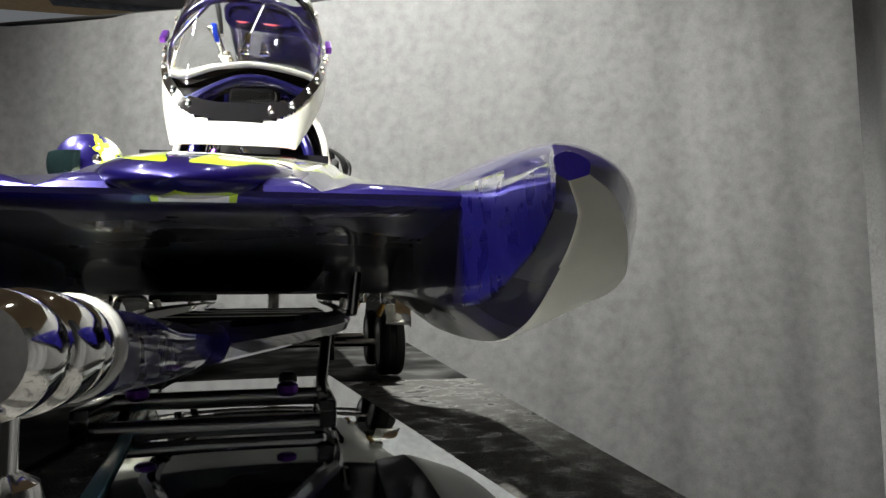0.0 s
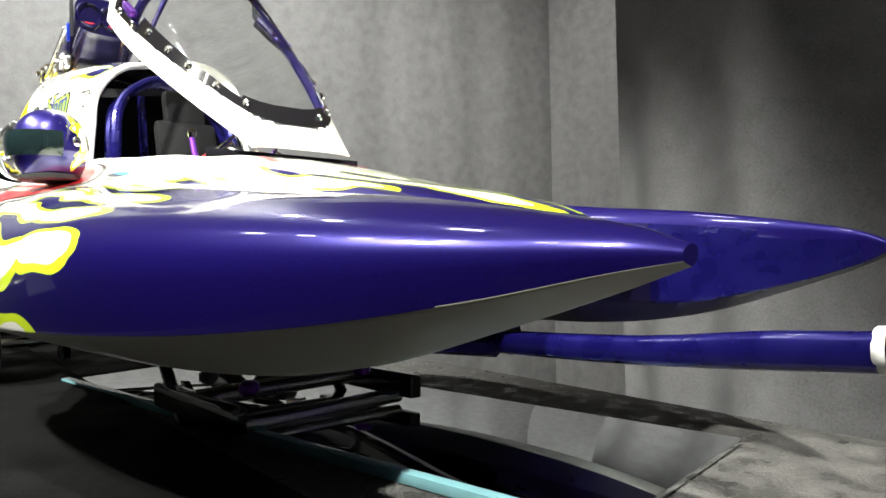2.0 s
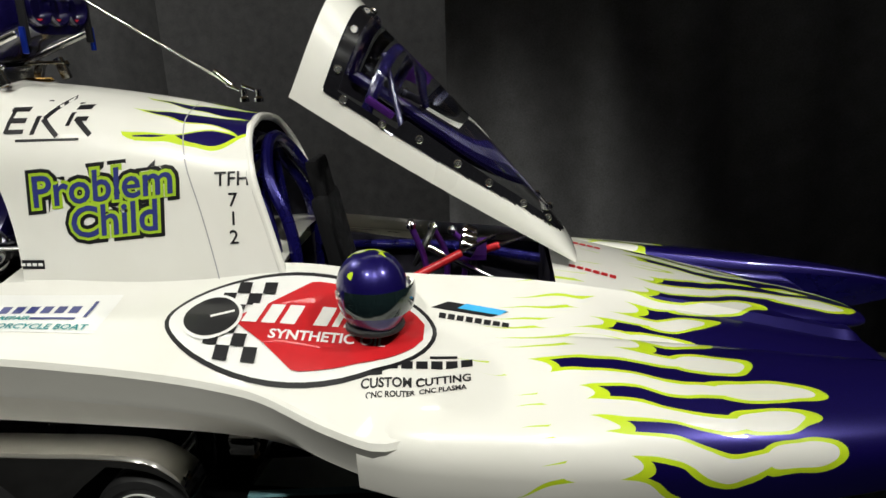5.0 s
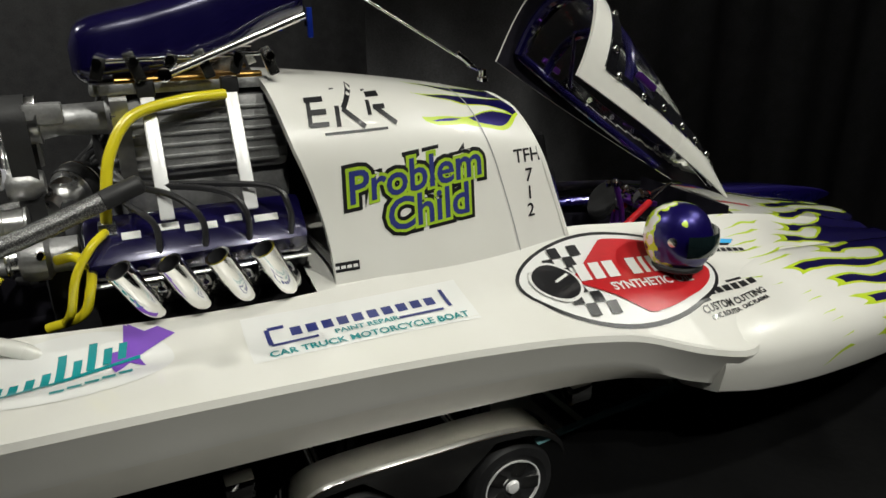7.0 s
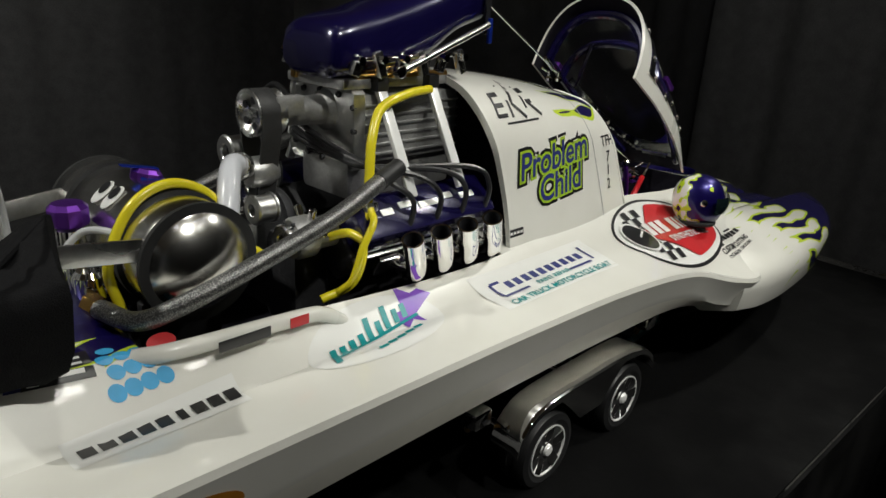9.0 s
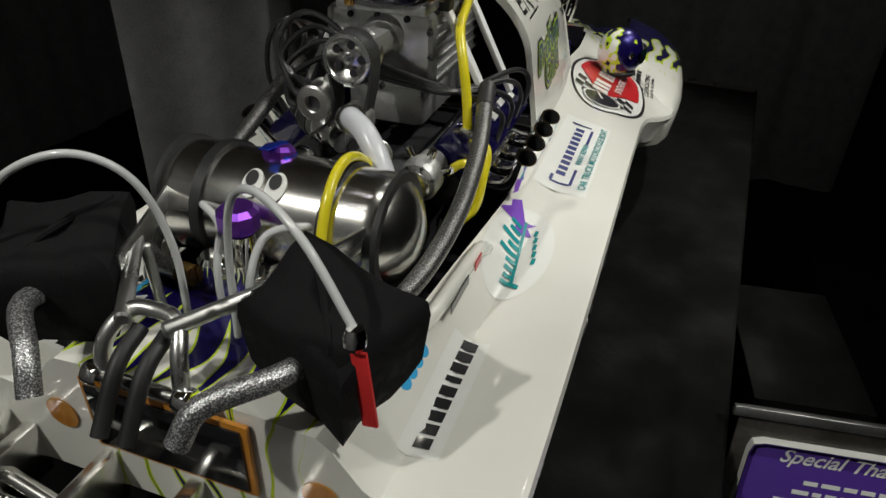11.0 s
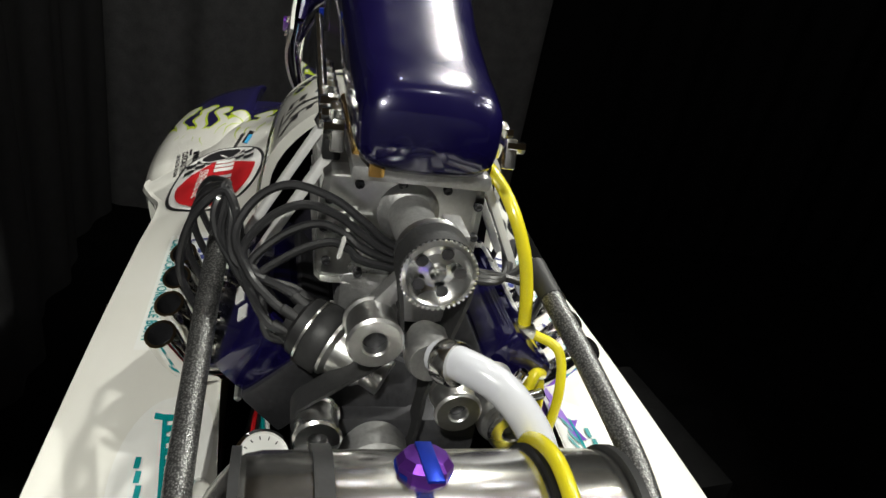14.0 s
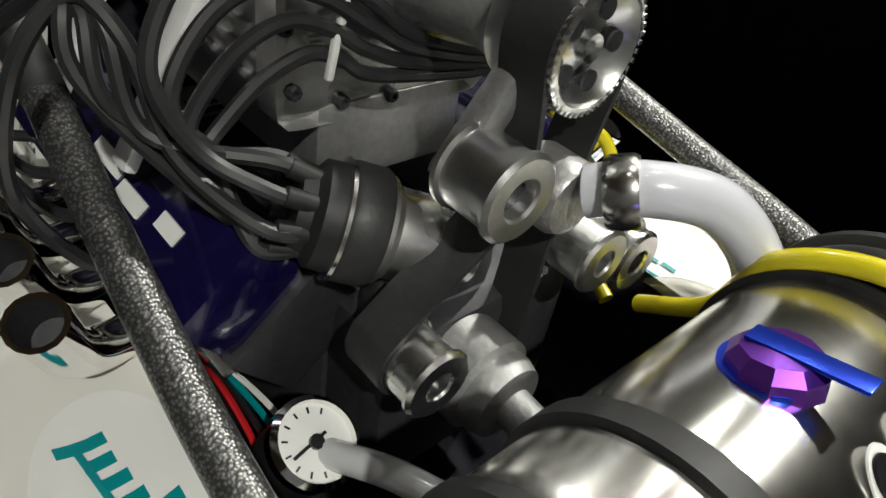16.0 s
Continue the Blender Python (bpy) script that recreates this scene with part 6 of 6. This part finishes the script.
    for k in range(9):
        hgt = 0.018 if k in (0, 4, 6) else 0.011
        stick(shifted(patch(0.0062, hgt, 1, 3, 0.25), -0.052 + 0.0112 * k, -0.001 + 0.0018 * k + (hgt - 0.013) / 2 * (-1 if k == 0 else 1)), "script_stroke", "teal", wh, 0.0016, d)
    stick_bars([(-0.010 + 0.012 * k, -0.016 + 0.002 * k, 0.010) for k in range(5)], 0.0035, "small_print", "teal", wh, 0.0016, d)
    stick(shifted(patch(0.100, 0.0028, 6, 1), 0.0, 0.0, 6), "underline", "teal", wh, 0.0018, d)

    wh = on_deck(0.268, s * 0.150, s)
    d = stick(patch(0.125, 0.030), "clear_backing", "vinyl", wh, 0.0005, boat, "black print with a cluster of blue drops")
    stick_bars([(-0.050 + 0.0130 * k, 0.0, 0.0100 if k != 5 else 0.006) for k in range(9)], 0.0125, "print_bar", "ink", wh, 0.0010, d)
    for k in range(13):
        r, c = divmod(k, 4)
        stick(shifted(oval(0.0125, 0.0085, n=14, rings=2), -0.018 + 0.0115 * c + 0.004 * (r % 2), 0.026 + 0.0095 * r, -12), "drop", "sky", wh, 0.0010, d)
    wh = on_deck(0.220, s * 0.098, s, s * 6)
    d = stick(patch(0.046, 0.026), "square_sticker", "ink", wh, 0.0006, boat, "black sticker with white rules")
    stick_bars([(0.006, 0.006, 0.022), (0.006, -0.001, 0.022), (0.006, -0.008, 0.022)], 0.003, "rule", "vinyl", wh, 0.0010, d)
    stick(shifted(patch(0.010, 0.026, 2, 3, 0.3), -0.024, 0), "blue_block", "navy", wh, 0.0010, d)
    stick(shifted(patch(0.007, 0.024, 2, 3, -0.3), -0.019, 0), "white_block", "vinyl", wh, 0.0012, d)

    wh = on_deck(1.092, s * 0.214, s, 4)
    d = stick_bars([(-0.030 + 0.013 * k, 0.010, 0.0100) for k in range(7)], 0.008, "shop_sticker", "ink", wh, 0.0008, boat, "black three-line shop lettering")
    stick_bars([(-0.036, 0.002, 0.022), (0.028, 0.018, 0.024)], 0.0028, "rule", "ink", wh, 0.0008, d)
    stick(shifted(letters("CUSTOM CUTTING", 0.0108, 0.0003), 0.004, -0.006), "middle_line", "ink", wh, 0.0008, d)
    stick(shifted(letters("CNC ROUTER  CNC PLASMA", 0.0066, 0.0002), 0.004, -0.015), "lower_line", "ink", wh, 0.0008, d)
    wh = on_deck(1.140, s * 0.135, s, -8)
    d = stick(patch(0.058, 0.010, slant=1.5), "wedge_sticker", "ink", wh, 0.0007, boat, "black and blue wedge sticker")
    stick(shifted(patch(0.040, 0.007, slant=1.0), 0.012, 0.002), "blue_wedge", "sky", wh, 0.0011, d)
    stick_bars([(-0.024 + 0.0085 * k, -0.012, 0.0065) for k in range(8)], 0.006, "print_bar", "ink", wh, 0.0008, d)
    wh = on_deck(1.265, s * 0.048, s, -12)
    stick_bars([(-0.020 + 0.0085 * k, 0.0, 0.0065) for k in range(6)], 0.008, "red_lettering", "red", wh, 0.0008, boat, "small red lettering on the bow deck")

    # rust-coloured sticker on the side of the hull
    wh = on_side(0.235, 0.232, s)
    d = stick(oval(0.105, 0.042), "side_sticker", "rust", wh, 0.0008, boat, "orange and purple sticker on the hull side")
    stick_bars([(-0.032 + 0.0125 * k, 0.004, 0.010) for k in range(6)], 0.013, "print_bar", "brass", wh, 0.0012, d)
    stick(shifted(patch(0.070, 0.008, slant=0.3), 0.004, -0.010), "purple_bar", "violet", wh, 0.0012, d)
    stick(shifted(patch(0.014, 0.040), -0.008, 0.006), "bottle_shape", "grey", wh, 0.0015, d)

    # cowl lettering
    dd = stick(shifted(patch(0.062, 0.0022, 8, 1), 0.004, -0.018), "underline", "ink", on_cowl(0.722, 0.441, s), 0.0007, boat, "thin black line below a racing logo")
    for a, b, c, e in ((-0.030, 0.000, 0.018, 0.0045), (-0.030, 0.010, 0.018, 0.004), (-0.030, -0.010, 0.018, 0.004), (-0.037, 0.0, 0.004, 0.022), (-0.010, 0.002, 0.0045, 0.030), (0.022, 0.004, 0.004, 0.020), (0.030, 0.010, 0.014, 0.004), (0.032, 0.0, 0.012, 0.004)):
        stick(shifted(patch(c, e, 3, 2, 0.15), a, b), "logo_stroke", "ink", on_cowl(0.722, 0.441, s), 0.0008, dd)
    for tilt, u, v in ((48, 0.004, 0.010), (-42, 0.004, -0.007), (-40, 0.036, -0.007)):
        stick(shifted(patch(0.024, 0.0045, 4, 1), u, v, tilt), "logo_stroke", "ink", on_cowl(0.722, 0.441, s), 0.0008, dd)
    for word, u, v, size in (("Problem", -0.006, 0.016, 0.043), ("Child", 0.004, -0.017, 0.043)):
        bm = shifted(letters(word, size, 0.0072, 0.12, 0.98), u, v, 5)
        a = stick(bm, "name_outline", "ink", on_cowl(0.785, 0.362, s), 0.0006, boat, "black edge of the painted boat name")
        stick(shifted(letters(word, size, 0.0036, 0.12, 0.98), u, v, 5), "name_ground", "lime", on_cowl(0.785, 0.362, s), 0.0010, a, "lime ground of the painted boat name")
        stick(shifted(letters(word, size, 0.0006, 0.12, 0.98), u, v, 5), "name_letters", "navy", on_cowl(0.785, 0.362, s), 0.0014, a, "navy letters of the painted boat name")
    for word, v in (("TFH", 0.028), ("7", 0.008), ("1", -0.010), ("2", -0.028)):
        stick(shifted(letters(word, 0.019, 0.0002), 0, v), "class_letters", "ink", on_cowl(0.908, 0.354, s), 0.0008, boat, "small black class lettering")
    d = stick(patch(0.028, 0.009), "name_plate", "ink", on_cowl(0.700, 0.302, s), 0.0007, boat, "small black maker's plate")
    stick_bars([(-0.008 + 0.006 * k, 0.0, 0.0045) for k in range(4)], 0.003, "plate_print", "vinyl", on_cowl(0.700, 0.302, s), 0.0011, d)
    # bars along the bay coaming
    for x, w, mt in ((0.345, 0.045, "ink"), (0.395, 0.018, "red")):
        y = s * 0.1333
        part("coaming_sticker", box((w, 0.0010, 0.009), pose(x, y, 0.293), 0.0003), mt, boat, "narrow sticker on the coaming")
    part("maker_badge", lathe([(1, 0), (1, 0.1), (0, 0.1)], Matrix.Translation((0.290, s * 0.108, 0.299)) @ pose(0, 0, 0, -s * 40, 0, 0) @ Matrix.Diagonal((0.011, 0.007, 0.01, 1)), 20), "red", boat, "red oval badge")
    part("transom_badge", lathe([(0.014, 0), (0.014, 0.001), (0, 0.001)], pose(0.1645, s * 0.105 + 0.005, 0.245, 0, -90, 0), 20), "rust", boat, "round orange badge")
